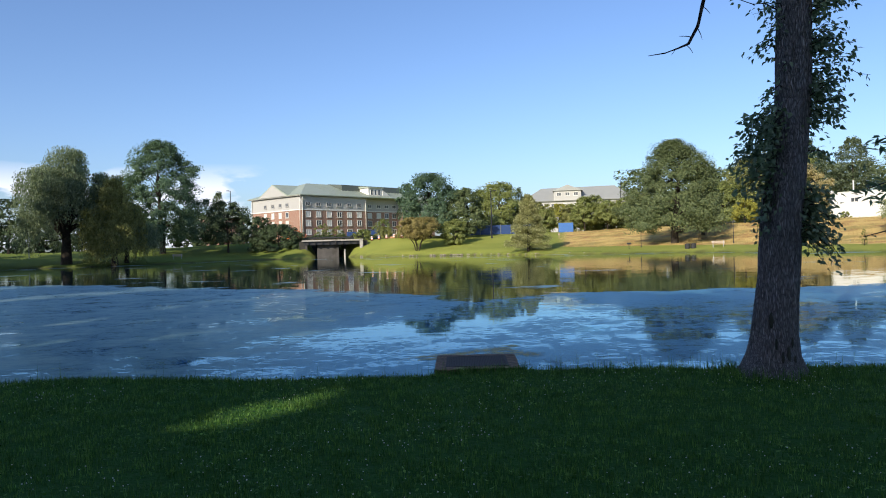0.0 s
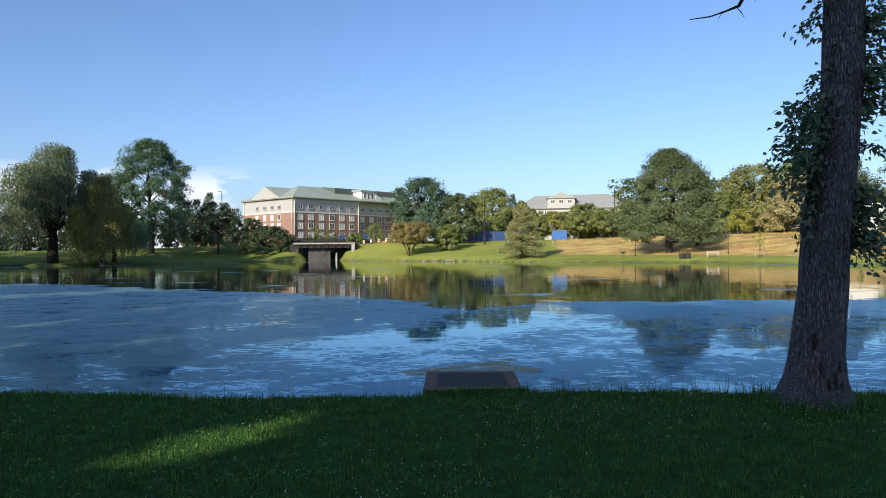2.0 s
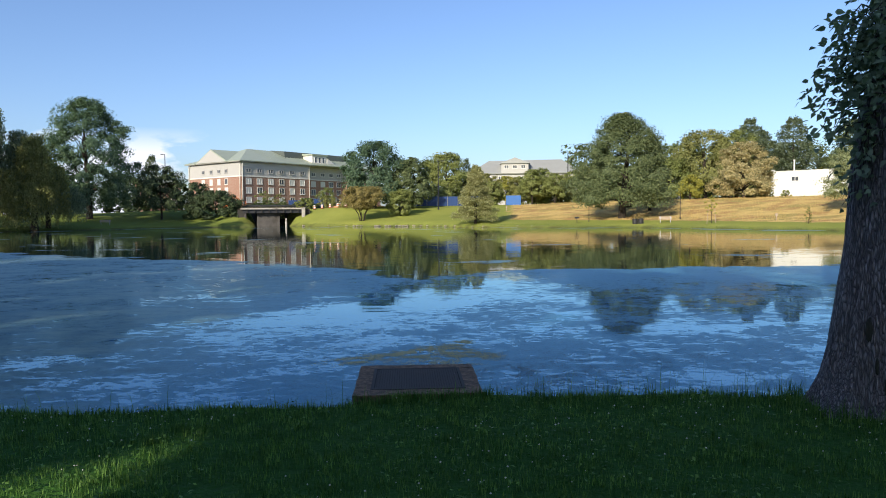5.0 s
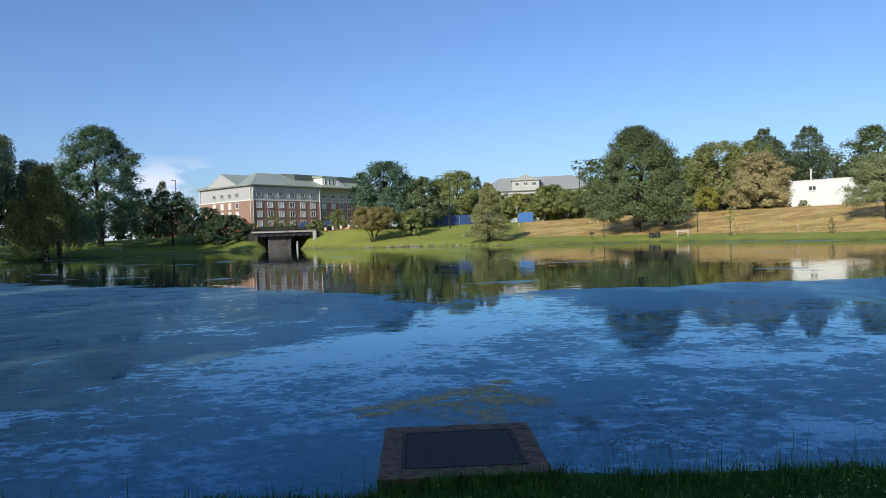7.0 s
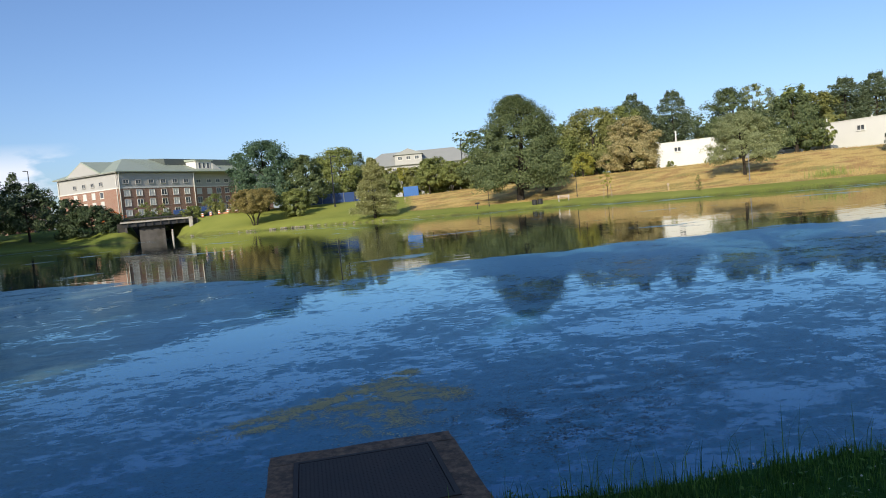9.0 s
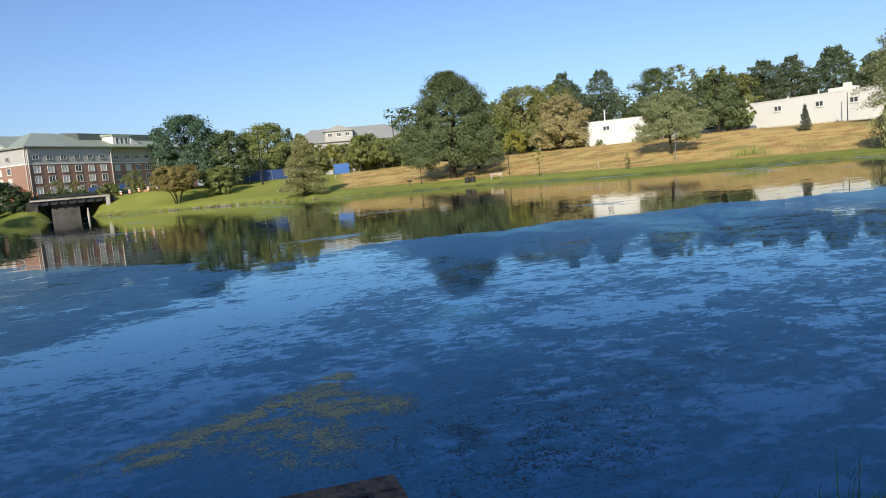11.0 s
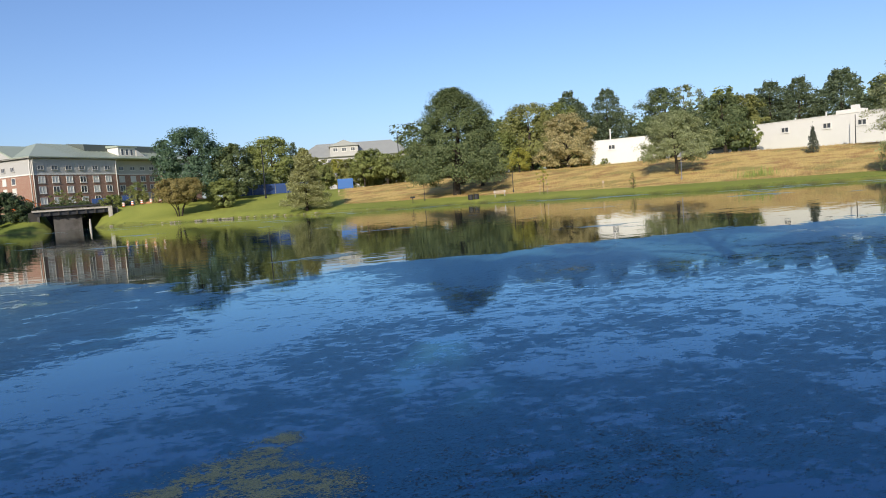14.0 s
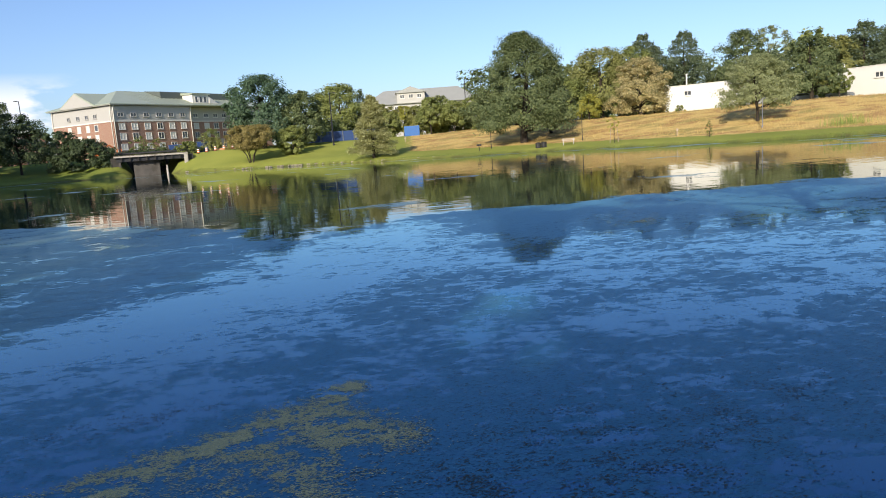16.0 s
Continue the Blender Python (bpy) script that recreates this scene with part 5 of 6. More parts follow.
    # doors in the recessed wing
    for x in (31.5, 38.4):
        bm = bmesh.new()
        box(bm, x - 0.8, 2.45, 1.0, x + 0.8, 2.62, 4.4)
        part("door", bm, MAT["galv"], ob, "pale grey door")
    for x, y in ((0.25, -0.16), (24.9, -0.16), (42.2, 0.4), (-0.16, 25.4), (-0.16, 0.5)):
        bm = bmesh.new()
        tube(bm, [(x, y - 0.5, ze), (x, y, ze - 0.9), (x, y, -0.5)], [0.13] * 3, 6)
        part("downpipe", bm, MAT["trim"], ob)


make_hall()


def make_low_house():
    ob = thing("brick_house", -78.5, 212.0, 3.6, "low brick annex with a pale roof beside the hall", "building", rz=47.1)
    bm = bmesh.new()
    box(bm, 0, 0, -1, 9, 12, 8.4)
    part("wall", bm, MAT["brick"], ob)
    bm = bmesh.new()
    hip(bm, 0, 0, 9, 12, 8.4, (4.5, 4, 11.0), (4.5, 8, 11.0), 0.6)
    part("roof", bm, MAT["roof"], ob)
    for z in (3.5, 6.5):
        for x in (2.2, 6.6):
            window_unit(ob, 1.6, 1.6, pose(x, -0.01, z), MAT["glass"])


make_low_house()


def make_gabled_hall():
    ob = thing("gabled_hall", 20.0, 262.5, 4.5, "long cream hall with a pale green gabled roof", "building", rz=-8.6)
    bm = bmesh.new()
    box(bm, 0, 0, -1, 40, 14, 12.4)
    part("wall", bm, MAT["siding"], ob)
    bm = bmesh.new()
    hip(bm, 0, 0, 40, 14, 12.4, (6.5, 7, 17.8), (34, 7, 18.0), 0.9)
    part("roof", bm, MAT["roof_grey"], ob)
    bm = bmesh.new()
    prism(bm, [(11.5, -1.0, 12.5), (21.5, -1.0, 12.5), (21.5, -1.0, 16.2), (16.5, -1.0, 18.1), (11.5, -1.0, 16.2)], [(11.5, 8, 12.5), (21.5, 8, 12.5), (21.5, 8, 16.2), (16.5, 8, 18.1), (11.5, 8, 16.2)])
    part("gable", bm, MAT["siding"], ob, "cream gable front")
    bm = bmesh.new()
    prism(bm, [(10.9, -1.6, 16.15), (16.5, -1.6, 18.35), (22.1, -1.6, 16.15)], [(10.9, 8.3, 16.15), (16.5, 8.3, 18.35), (22.1, 8.3, 16.15)])
    part("gable_roof", bm, MAT["roof_grey"], ob)
    for x in (13.4, 16.5, 19.6):
        window_unit(ob, 1.7, 1.4, pose(x, -1.01, 14.9), MAT["glass"])
    for i in range(9):
        window_unit(ob, 1.5, 1.6, pose(2.5 + 4.3 * i, -0.01, 10.8), MAT["glass"] if i % 3 else MAT["blind"])


make_gabled_hall()


def front_building(name, label, a, b, deep, z0, z1, extras):
    """A flat-roofed block whose front runs from a to b (seen from the pond)."""
    ang = math.degrees(math.atan2(b[1] - a[1], b[0] - a[0]))
    L = math.hypot(b[0] - a[0], b[1] - a[1])
    ob = thing(name, a[0], a[1], z0, label, "building", rz=ang)
    h = z1 - z0
    bm = bmesh.new()
    box(bm, 0, 0, -1.2, L, deep, h, 0.04)
    part("wall", bm, MAT["white"], ob, "white rendered wall")
    bm = bmesh.new()
    box(bm, -0.08, -0.08, h, L + 0.08, deep + 0.08, h + 0.12)
    part("parapet", bm, MAT["trim"], ob)
    for w, x, z in extras:
        window_unit(ob, w * 0.8, 1.05, pose(x, -0.01, z - z0), MAT["glass"], True, MAT["white"])
    return ob, L, h


wh1, L1, H1 = front_building("white_house", "low white rendered house with one window", (73.2, 144.4), (84.0, 134.0), 8, 4.2, 10.0, [(1.9, 4.6, 8.45)])
bm = bmesh.new()
tube(bm, [(4.0, 1.5, H1), (4.0, 1.5, H1 + 2.2)], [0.14, 0.14], 8)
tube(bm, [(4.0, 1.5, H1 + 2.2), (4.0, 1.5, H1 + 2.4)], [0.2, 0.2], 8)
part("flue", bm, MAT["trim"], wh1, "white flue pipe")
bm = bmesh.new()
box(bm, 0.0, -0.05, H1, 0.5, 1.0, H1 + 0.45, 0.02)
part("corner_pier", bm, MAT["white"], wh1)

wh2, L2, H2 = front_building("white_works", "long white single-storey works with small windows", (96.6, 123.8), (113.5, 73.6), 12, 4.2, 10.0,
                             [(1.9, 7.5, 8.45), (1.9, 15.2, 8.35), (1.9, 21.1, 8.3)])
bm = bmesh.new()
box(bm, 16.3, 1.0, H2 + 0.1, 20.3, 4.0, H2 + 0.8, 0.03)
box(bm, 18.6, 1.5, H2 + 0.8, 19.6, 2.8, H2 + 1.5, 0.03)
part("roof_unit", bm, MAT["trim"], wh2, "white rooftop plant")
for x, hh in ((14.6, 0.9), (9.0, 0.5), (0.6, 1.0)):
    bm = bmesh.new()
    tube(bm, [(x, 1.0, H2), (x, 1.0, H2 + hh)], [0.12, 0.12], 8)
    part("vent_pipe", bm, MAT["trim"], wh2)
for x in (2.6, 3.9):
    bm = bmesh.new()
    box(bm, x, -0.12, 0.2, x + 0.35, 0.02, 1.5 if x < 3 else 1.1, 0.02)
    part("meter_box", bm, MAT["galv"], wh2)
rb = thing("brick_annex", 113.0, 88.0, 4.0, "low red-brown brick annex behind the white works", "building", rz=-70)
bm = bmesh.new()
box(bm, 0, 0, -1, 14, 9, 6.8)
part("wall", bm, MAT["brick"], rb)
bm = bmesh.new()
hip(bm, 0, 0, 14, 9, 6.8, (4, 4.5, 8.8), (10, 4.5, 8.8), 0.4)
part("roof", bm, MAT["roof_dark"], rb)


# ---------------------------------------------------------------- bridge
def make_bridge():
    # local x runs along the road, local -y faces the pond
    a, b = Vector((-36.4, 149.0, 0)), Vector((-24.1, 152.2, 0))
    ang = math.degrees(math.atan2(b.y - a.y, b.x - a.x))
    L = (b - a).length
    ob = thing("road_bridge", a.x, a.y, 0, "low concrete road bridge over the inlet", "bridge", rz=ang)
    top = 3.5
    bm = bmesh.new()
    box(bm, -0.4, 0, top - 0.26, L, 9, top, 0.03)
    part("deck", bm, MAT["concrete_pale"], ob, "pale concrete deck edge")
    for i in range(6):
        bm = bmesh.new()
        y = 0.5 + i * 1.5
        box(bm, 0, y, top - 1.05, L - 0.2, y + 0.4, top - 0.26)
        part("girder", bm, MAT["steel"], ob, "dark steel girder")
    bm = bmesh.new()
    box(bm, L * 0.23, 1.6, -1.4, L * 0.60, 8.6, top - 1.05, 0.04)
    part("pier", bm, MAT["concrete_shade"], ob, "grey concrete pier wall")
    bm = bmesh.new()
    box(bm, 0.35, 0.6, -1.4, 0.75, 1.2, top - 1.0, 0.04)
    part("corner_post", bm, MAT["concrete_shade"], ob, "weathered concrete post darkened for shade")
    bm = bmesh.new()
    box(bm, -1.0, 1.2, -1.4, 0.5, 9, top - 0.26, 0.03)
    part("abutment", bm, MAT["concrete_deep_shade"], ob)
    bm = bmesh.new()
    box(bm, L - 0.55, -0.1, 0.2, L + 0.15, 0.7, top + 0.1, 0.03)
    part("end_post", bm, MAT["concrete_pale"], ob, "pale concrete end post")
    bm = bmesh.new()
    box(bm, L - 0.3, 0.8, -1.4, L + 1.2, 9, top - 0.26, 0.03)
    part("abutment", bm, MAT["concrete_deep_shade"], ob)
    for i in range(9):
        bm = bmesh.new()
        box(bm, 0.8 + i * 1.5, 0.06, top - 1.0, 1.0 + i * 1.5, 0.45, top - 0.26)
        part("bracket", bm, MAT["concrete_deep_shade"], ob)
    bm = bmesh.new()
    box(bm, -0.4, 0.02, top, L, 0.22, top + 0.12, 0.02)
    part("kerb", bm, MAT["concrete"], ob)
    # guard rail along the far side
    for i in range(8):
        bm = bmesh.new()
        box(bm, 0.6 + i * 1.9, 8.6, top, 0.72 + i * 1.9, 8.72, top + 0.75)
        part("rail_post", bm, MAT["steel"], ob)
    bm = bmesh.new()
    box(bm, 0, 8.52, top + 0.45, L, 8.6, top + 0.75, 0.02)
    part("guard_rail", bm, MAT["steel"], ob)
    # marker post standing at the pier
    p = thing("marker_post", -27.7, 150.4, WATER_Z - 0.6, "pale marker post standing in the inlet", "post")
    bm = bmesh.new()
    tube(bm, [(0, 0, 0), (0, 0, 1.5), (0.03, 0, 2.3)], [0.22, 0.2, 0.12], 8)
    part("shaft", bm, MAT["concrete_pale"], p)


make_bridge()


def make_hedge(ax, ay, bx_, by_, z, h, label):
    """A low clipped hedge between two places, all of small leaves on stubby stems."""
    rng = np.random.default_rng(31)
    ob = thing("hedge", ax, ay, z, label, "hedge", "hedges along the road")
    L = math.hypot(bx_ - ax, by_ - ay)
    k = int(L * 420)
    t = rng.uniform(0, 1, k)
    top = np.array([h * (0.82 + 0.30 * noise.noise(Vector((q * L * 0.55, 0.0, 4.0)))) for q in t])
    p = np.stack([(bx_ - ax) * t + rng.normal(size=k) * 0.3, (by_ - ay) * t + rng.normal(size=k) * 0.3, top * rng.uniform(0.05, 1, k) ** 0.6], -1)
    part("leaves", quads_mesh("leaves", leaf_quads(rng, p, 0.11, 0.6), MAT["leaf_dark"]), MAT["leaf_dark"], ob)
    bm = bmesh.new()
    for i in range(int(L / 0.8)):
        q = (i + 0.5) / int(L / 0.8)
        tube(bm, [((bx_ - ax) * q, (by_ - ay) * q, -0.2), ((bx_ - ax) * q + 0.1, (by_ - ay) * q, h * 0.6)], [0.05, 0.02], 5)
    part("stems", bm, MAT["twig"], ob)


make_hedge(-38.5, 159.2, -22.6, 162.6, 3.4, 1.35, "dark low hedge behind the bridge deck")
# back of the inlet: culvert wall under the road, shade put into its colour
cw = thing("culvert_wall", -38.0, 162.0, -1.4, "concrete wall across the inlet, dark for the shade under the road", "wall", rz=10, kind="structure")
bm = bmesh.new()
box(bm, -4, 0, 0, 20, 1, 4.4)
part("wall", bm, MAT["concrete_deep_shade"], cw)


# ---------------------------------------------------------------- things on the far bank
def make_lamp_post(x, y, top, label, arm=0.0, mat="steel", r=0.07, head=True, group=""):
    z = ground_z(x, y)
    h = top - z
    ob = thing("lamp_post", x, y, z - 0.05, label, "lamp post", group)
    bm = bmesh.new()
    tube(bm, [(0, 0, 0), (0, 0, 0.35), (0, 0, 0.36), (0, 0, h)], [r * 1.6, r * 1.6, r, r * 0.7], 8)
    part("pole", bm, MAT[mat], ob)
    if head:
        bm = bmesh.new()
        if arm:
            tube(bm, [(0, 0, h - 0.05), (arm, 0, h)], [r * 0.6, r * 0.5], 6)
            box(bm, arm - 0.1, -0.18, h - 0.04, arm + 0.55, 0.18, h + 0.12, 0.03)
        else:
            tube(bm, [(0, 0, h), (0, 0, h + 0.08), (0, 0, h + 0.35), (0, 0, h + 0.42)], [r, 0.16, 0.2, 0.03], 8)
        part("lamp_head", bm, MAT[mat], ob)
    return ob


make_lamp_post(-62.1, 177.0, 17.3, "tall dark street lamp behind low trees", -0.9, "steel", 0.13)
make_lamp_post(4.4, 147.9, 13.0, "tall dark lamp post in front of a green tree", 0.6, "steel", 0.13)
make_lamp_post(54.5, 137.0, 8.5, "slim dark lamp post near the cars", 0.4, "steel", 0.07)
make_lamp_post(39.2, 105.4, 4.7, "plain dark post on the slope", 0, "steel", 0.06, False)
make_lamp_post(56.4, 88.3, 4.6, "plain pale pole beside a round tree", 0, "galv", 0.06, False)
make_lamp_post(101.2, 103.2, 9.6, "plain pole against a white wall", 0, "steel", 0.08, False)
make_lamp_post(27.0, 111.5, 4.4, "thin pole by the water", 0, "steel", 0.05, False)
make_lamp_post(43.0, 200.0, 19.0, "tall lamp post before the gabled hall", 0.6, "steel", 0.15)

sg = thing("road_sign", -85.9, 131.0, ground_z(-85.9, 131.0), "round white sign on a tall pole", "sign")
bm = bmesh.new()
tube(bm, [(0, 0, -0.1), (0, 0, 7.5)], [0.07, 0.06], 8)
part("pole", bm, MAT["galv"], sg)
bm = bmesh.new()
bmesh.ops.create_cone(bm, cap_ends=True, segments=20, radius1=0.55, radius2=0.55, depth=0.06, matrix=pose(0, -0.12, 3.4, 90, 0, 0))
part("sign_plate", bm, MAT["white_plastic"], sg)


def make_bin(x, y, name="litter_bin"):
    ob = thing(name, x, y, ground_z(x, y) - 0.02, "dark slatted litter bin on the lawn", "litter bin", "litter bins by the water")
    for i in range(12):
        a = 2 * math.pi * i / 12
        bm = bmesh.new()
        box(bm, -0.075, -0.015, 0.05, 0.075, 0.015, 0.70, 0.005)
        o = part("slat", bm, MAT["black"], ob)
        o.matrix_local = pose(0.37 * math.cos(a), 0.37 * math.sin(a), 0, 0, 0, math.degrees(a) + 90)
    bm = bmesh.new()
    tube(bm, [(0, 0, 0.0), (0, 0, 0.66)], [0.35, 0.35], 16)
    part("liner", bm, MAT["black"], ob)
    bm = bmesh.new()
    tube(bm, [(0, 0, 0.70), (0, 0, 0.75), (0, 0, 0.80)], [0.41, 0.41, 0.16], 16)
    part("lid", bm, MAT["black"], ob)


make_bin(31.9, 103.8)
make_bin(32.65, 103.5)


def make_bench(x, y, rz):
    ob = thing("park_bench", x, y, ground_z(x, y), "pale wooden park bench on the lawn", "bench", rz=rz)
    for i in range(3):
        bm = bmesh.new()
        box(bm, -0.9, -0.22 + i * 0.16, 0.43, 0.9, -0.09 + i * 0.16, 0.48, 0.01)
        part("seat_slat", bm, MAT["wood"], ob)
    for i in range(2):
        bm = bmesh.new()
        box(bm, -0.9, 0.25, 0.56 + i * 0.17, 0.9, 0.29, 0.70 + i * 0.17, 0.01)
        part("back_slat", bm, MAT["wood"], ob)
    for s in (-0.7, 0.7):
        bm = bmesh.new()
        box(bm, s - 0.04, -0.2, -0.05, s + 0.04, -0.12, 0.43)
        box(bm, s - 0.04, 0.2, -0.05, s + 0.04, 0.25, 0.9)
        box(bm, s - 0.04, -0.2, 0.36, s + 0.04, 0.25, 0.43)
        part("leg_frame", bm, MAT["galv"], ob)


make_bench(35.6, 101.6, -18)
make_bench(-56.8, 131.5, 25)


def make_boom_lift(x, y, rz):
    """An orange boom lift parked by the hall."""
    ob = thing("boom_lift", x, y, ground_z(x, y), "orange boom lift parked beside the brick hall", "boom lift", rz=rz)
    bm = bmesh.new()
    box(bm, -1.3, -0.9, 0.5, 1.3, 0.9, 1.3, 0.08)
    part("chassis", bm, MAT["orange"], ob)
    for wx_ in (-0.9, 0.9):
        for s in (-0.95, 0.95):
            bm = bmesh.new()
            bmesh.ops.create_cone(bm, cap_ends=True, segments=16, radius1=0.45, radius2=0.45, depth=0.3, matrix=pose(wx_, s, 0.45, 90, 0, 0))
            part("wheel", bm, MAT["black"], ob)
    bm = bmesh.new()
    tube(bm, [(-0.6, 0, 1.3), (-0.9, 0, 2.2), (3.4, 0, 3.4), (5.2, 0, 2.1)], [0.2, 0.2, 0.17, 0.13], 6)
    part("arm", bm, MAT["orange"], ob)
    bm = bmesh.new()
    box(bm, 5.0, -0.7, 1.2, 6.0, 0.7, 1.3, 0.02)
    for px in (5.03, 5.97):
        for py in (-0.67, 0.67):
            tube(bm, [(px, py, 1.3), (px, py, 2.3)], [0.03, 0.03], 5)
    for py in (-0.67, 0.67):
        tube(bm, [(5.03, py, 2.3), (5.97, py, 2.3)], [0.03, 0.03], 5)
    part("basket", bm, MAT["orange"], ob)


make_boom_lift(-52.5, 192.5, 20)


def make_grill(x, y):
    ob = thing("park_grill", x, y, ground_z(x, y), "dark box grill on a single post", "grill")
    bm = bmesh.new()
    tube(bm, [(0, 0, -0.1), (0, 0, 0.75)], [0.05, 0.05], 8)
    part("post", bm, MAT["steel"], ob)
    bm = bmesh.new()
    box(bm, -0.32, -0.22, 0.75, 0.32, 0.22, 0.79, 0.01)
    for x0, y0, x1, y1 in ((-0.32, -0.22, -0.29, 0.22), (0.29, -0.22, 0.32, 0.22), (-0.29, 0.19, 0.29, 0.22)):
        box(bm, x0, y0, 0.79, x1, y1, 1.02)
    part("fire_box", bm, MAT["steel"], ob)


make_grill(24.6, 109.4)


def make_sign_box(x, y, z, label):
    ob = thing("notice_post", x, y, ground_z(x, y), label, "notice post")
    bm = bmesh.new()
    box(bm, -0.04, -0.04, -0.1, 0.04, 0.04, z)
    part("post", bm, MAT["wood"], ob)
    bm = bmesh.new()
    box(bm, -0.15, -0.08, z, 0.15, 0.02, z + 0.32, 0.02)
    part("notice_board", bm, MAT["wood"], ob)


make_sign_box(46.5, 91.5, 0.6, "small pale notice box on a short post")
make_sign_box(17.5, 139.0, 0.6, "small pale notice plate on a short post")
make_sign_box(40.0, 137.5, 0.6, "small white notice plate near the young trees")


def make_young_tree(x, y, top):
    ob = make_tree("oak", x, y, top, 1.7, MAT["leaf_yellow"], "staked sapling with sparse yellow-green leaves", 170, 0.13, 0.035, 0.35, 71, clumps=16, name="sapling")
    for s in (-0.55, 0.55):
        bm = bmesh.new()
        tube(bm, [(s * 1.1, 0, -0.1), (s * 0.75, 0, 2.3)], [0.032, 0.028], 6)
        part("stake", bm, MAT["wood"], ob, "pale wooden stake")


make_young_tree(39.2, 94.4, 4.1)
make_tree("oak", 46.1, 83.4, 2.2, 0.85, MAT["leaf_olive"], "small upright shrub on the lawn", 500, 0.09, 0.03, 0.1, 72, category="shrub", clumps=20, name="shrub")
for i, (sx, sy, sz, sw) in enumerate([(69, 137, 5.9, 3.0), (74, 140, 6.1, 2.4), (66.5, 134, 5.8, 2.6), (80.5, 135.5, 5.9, 3.2)]):
    make_tree("dome", sx, sy, sz, sw, MAT["leaf_mid"], "low green shrub at the foot of a white wall", 500, 0.16, 0.05, 0.0, 73 + i, category="shrub", group="shrubs by the white house", clumps=20, name="shrub")
for i, (sx, sy, sz, sw) in enumerate([(-25, 158, 5.8, 5.0), (-20.5, 161, 6.4, 5.0), (-36.0, 166.5, 8.0, 6.0), (-33.0, 168.5, 7.4, 6.0), (-22.0, 170.5, 8.6, 6.0), (-15.2, 155.0, 6.0, 4.5)]):
    make_tree("dome", sx, sy, sz, sw, MAT["leaf_olive"] if i % 2 else MAT["leaf_mid"], "roadside shrub in front of the brick hall", 800, 0.2, 0.06, 0.02, 120 + i, category="shrub", group="roadside shrubs", clumps=30, name="shrub")


def make_cone(x, y):
    ob = thing("traffic_barrel", x, y, ground_z(x, y), "orange and white traffic barrel by the road", "traffic barrel", "traffic barrels by the road")
    bm = bmesh.new()
    tube(bm, [(0, 0, 0), (0, 0, 0.1)], [0.32, 0.32], 14)
    part("base", bm, MAT["black"], ob)
    for i in range(4):
        bm = bmesh.new()
        tube(bm, [(0, 0, 0.1 + 0.2 * i), (0, 0, 0.3 + 0.2 * i)], [0.25 - 0.015 * i, 0.24 - 0.015 * i], 14)
        part("band", bm, MAT["orange"] if i % 2 == 0 else MAT["white_plastic"], ob)


for cx, cy in ((-22.6, 156.6), (-21.0, 156.8), (-19.3, 157.0), (-17.6, 157.2), (-15.8, 157.2)):
    make_cone(cx, cy)

eh = thing("earth_heap", -13.0, 158.0, 3.4, "heap of bare orange earth beside the road", "earth heap")
bm = bmesh.new()
bmesh.ops.create_icosphere(bm, subdivisions=4, radius=1.0)
for v in bm.verts:
    v.co *= 1 + 0.25 * noise.noise(v.co * 2)
    v.co = Vector((v.co.x * 6.0, v.co.y * 2.0, max(-0.2, v.co.z) * 1.0))
part("soil", bm, MAT["earth"], eh)


def make_container(x, y, z, w, d, h, rz, label, mat, name="container"):
    ob = thing(name, x, y, z, label, "container", "blue containers", rz)
    bm = bmesh.new()
    box(bm, -w / 2, -d / 2, 0, w / 2, d / 2, h, 0.03)
    part("body", bm, mat, ob)
    for i in range(int(w / 0.5)):
        bm = bmesh.new()
        xx = -w / 2 + 0.25 + 0.5 * i
        box(bm, xx - 0.06, -d / 2 - 0.06, 0.1, xx + 0.06, -d / 2, h - 0.1, 0.01)
        part("rib", bm, mat, ob)


make_container(21.1, 155.0, 3.75, 3.2, 2.2, 2.1, -8, "blue steel container behind the bank", MAT["blue"])
make_container(-27.2, 164.5, 3.5, 5.0, 2.0, 1.9, 12, "dark blue skip standing by the road", MAT["blue_dark"])
make_container(-23.0, 168.0, 3.5, 3.0, 2.0, 2.2, 12, "dark blue skip near the brick hall", MAT["blue_dark"])


def make_fence():
    ob = thing("mesh_fence", -2.5, 155.5, 3.6, "blue screened fence along the top of the bank", "fence", rz=4)
    for i in range(8):
        bm = bmesh.new()
        tube(bm, [(i * 2.3, 0, -0.2), (i * 2.3, 0, 2.4)], [0.06, 0.06], 6)
        part("post", bm, MAT["galv"], ob)
    for i in range(7):
        bm = bmesh.new()
        box(bm, i * 2.3 + 0.08, -0.02, 0.15, i * 2.3 + 2.22, 0.02, 2.2, 0.01)
        # the darker blue carries the tree shade on the screens
        part("screen", bm, MAT["blue_dark"], ob)


make_fence()


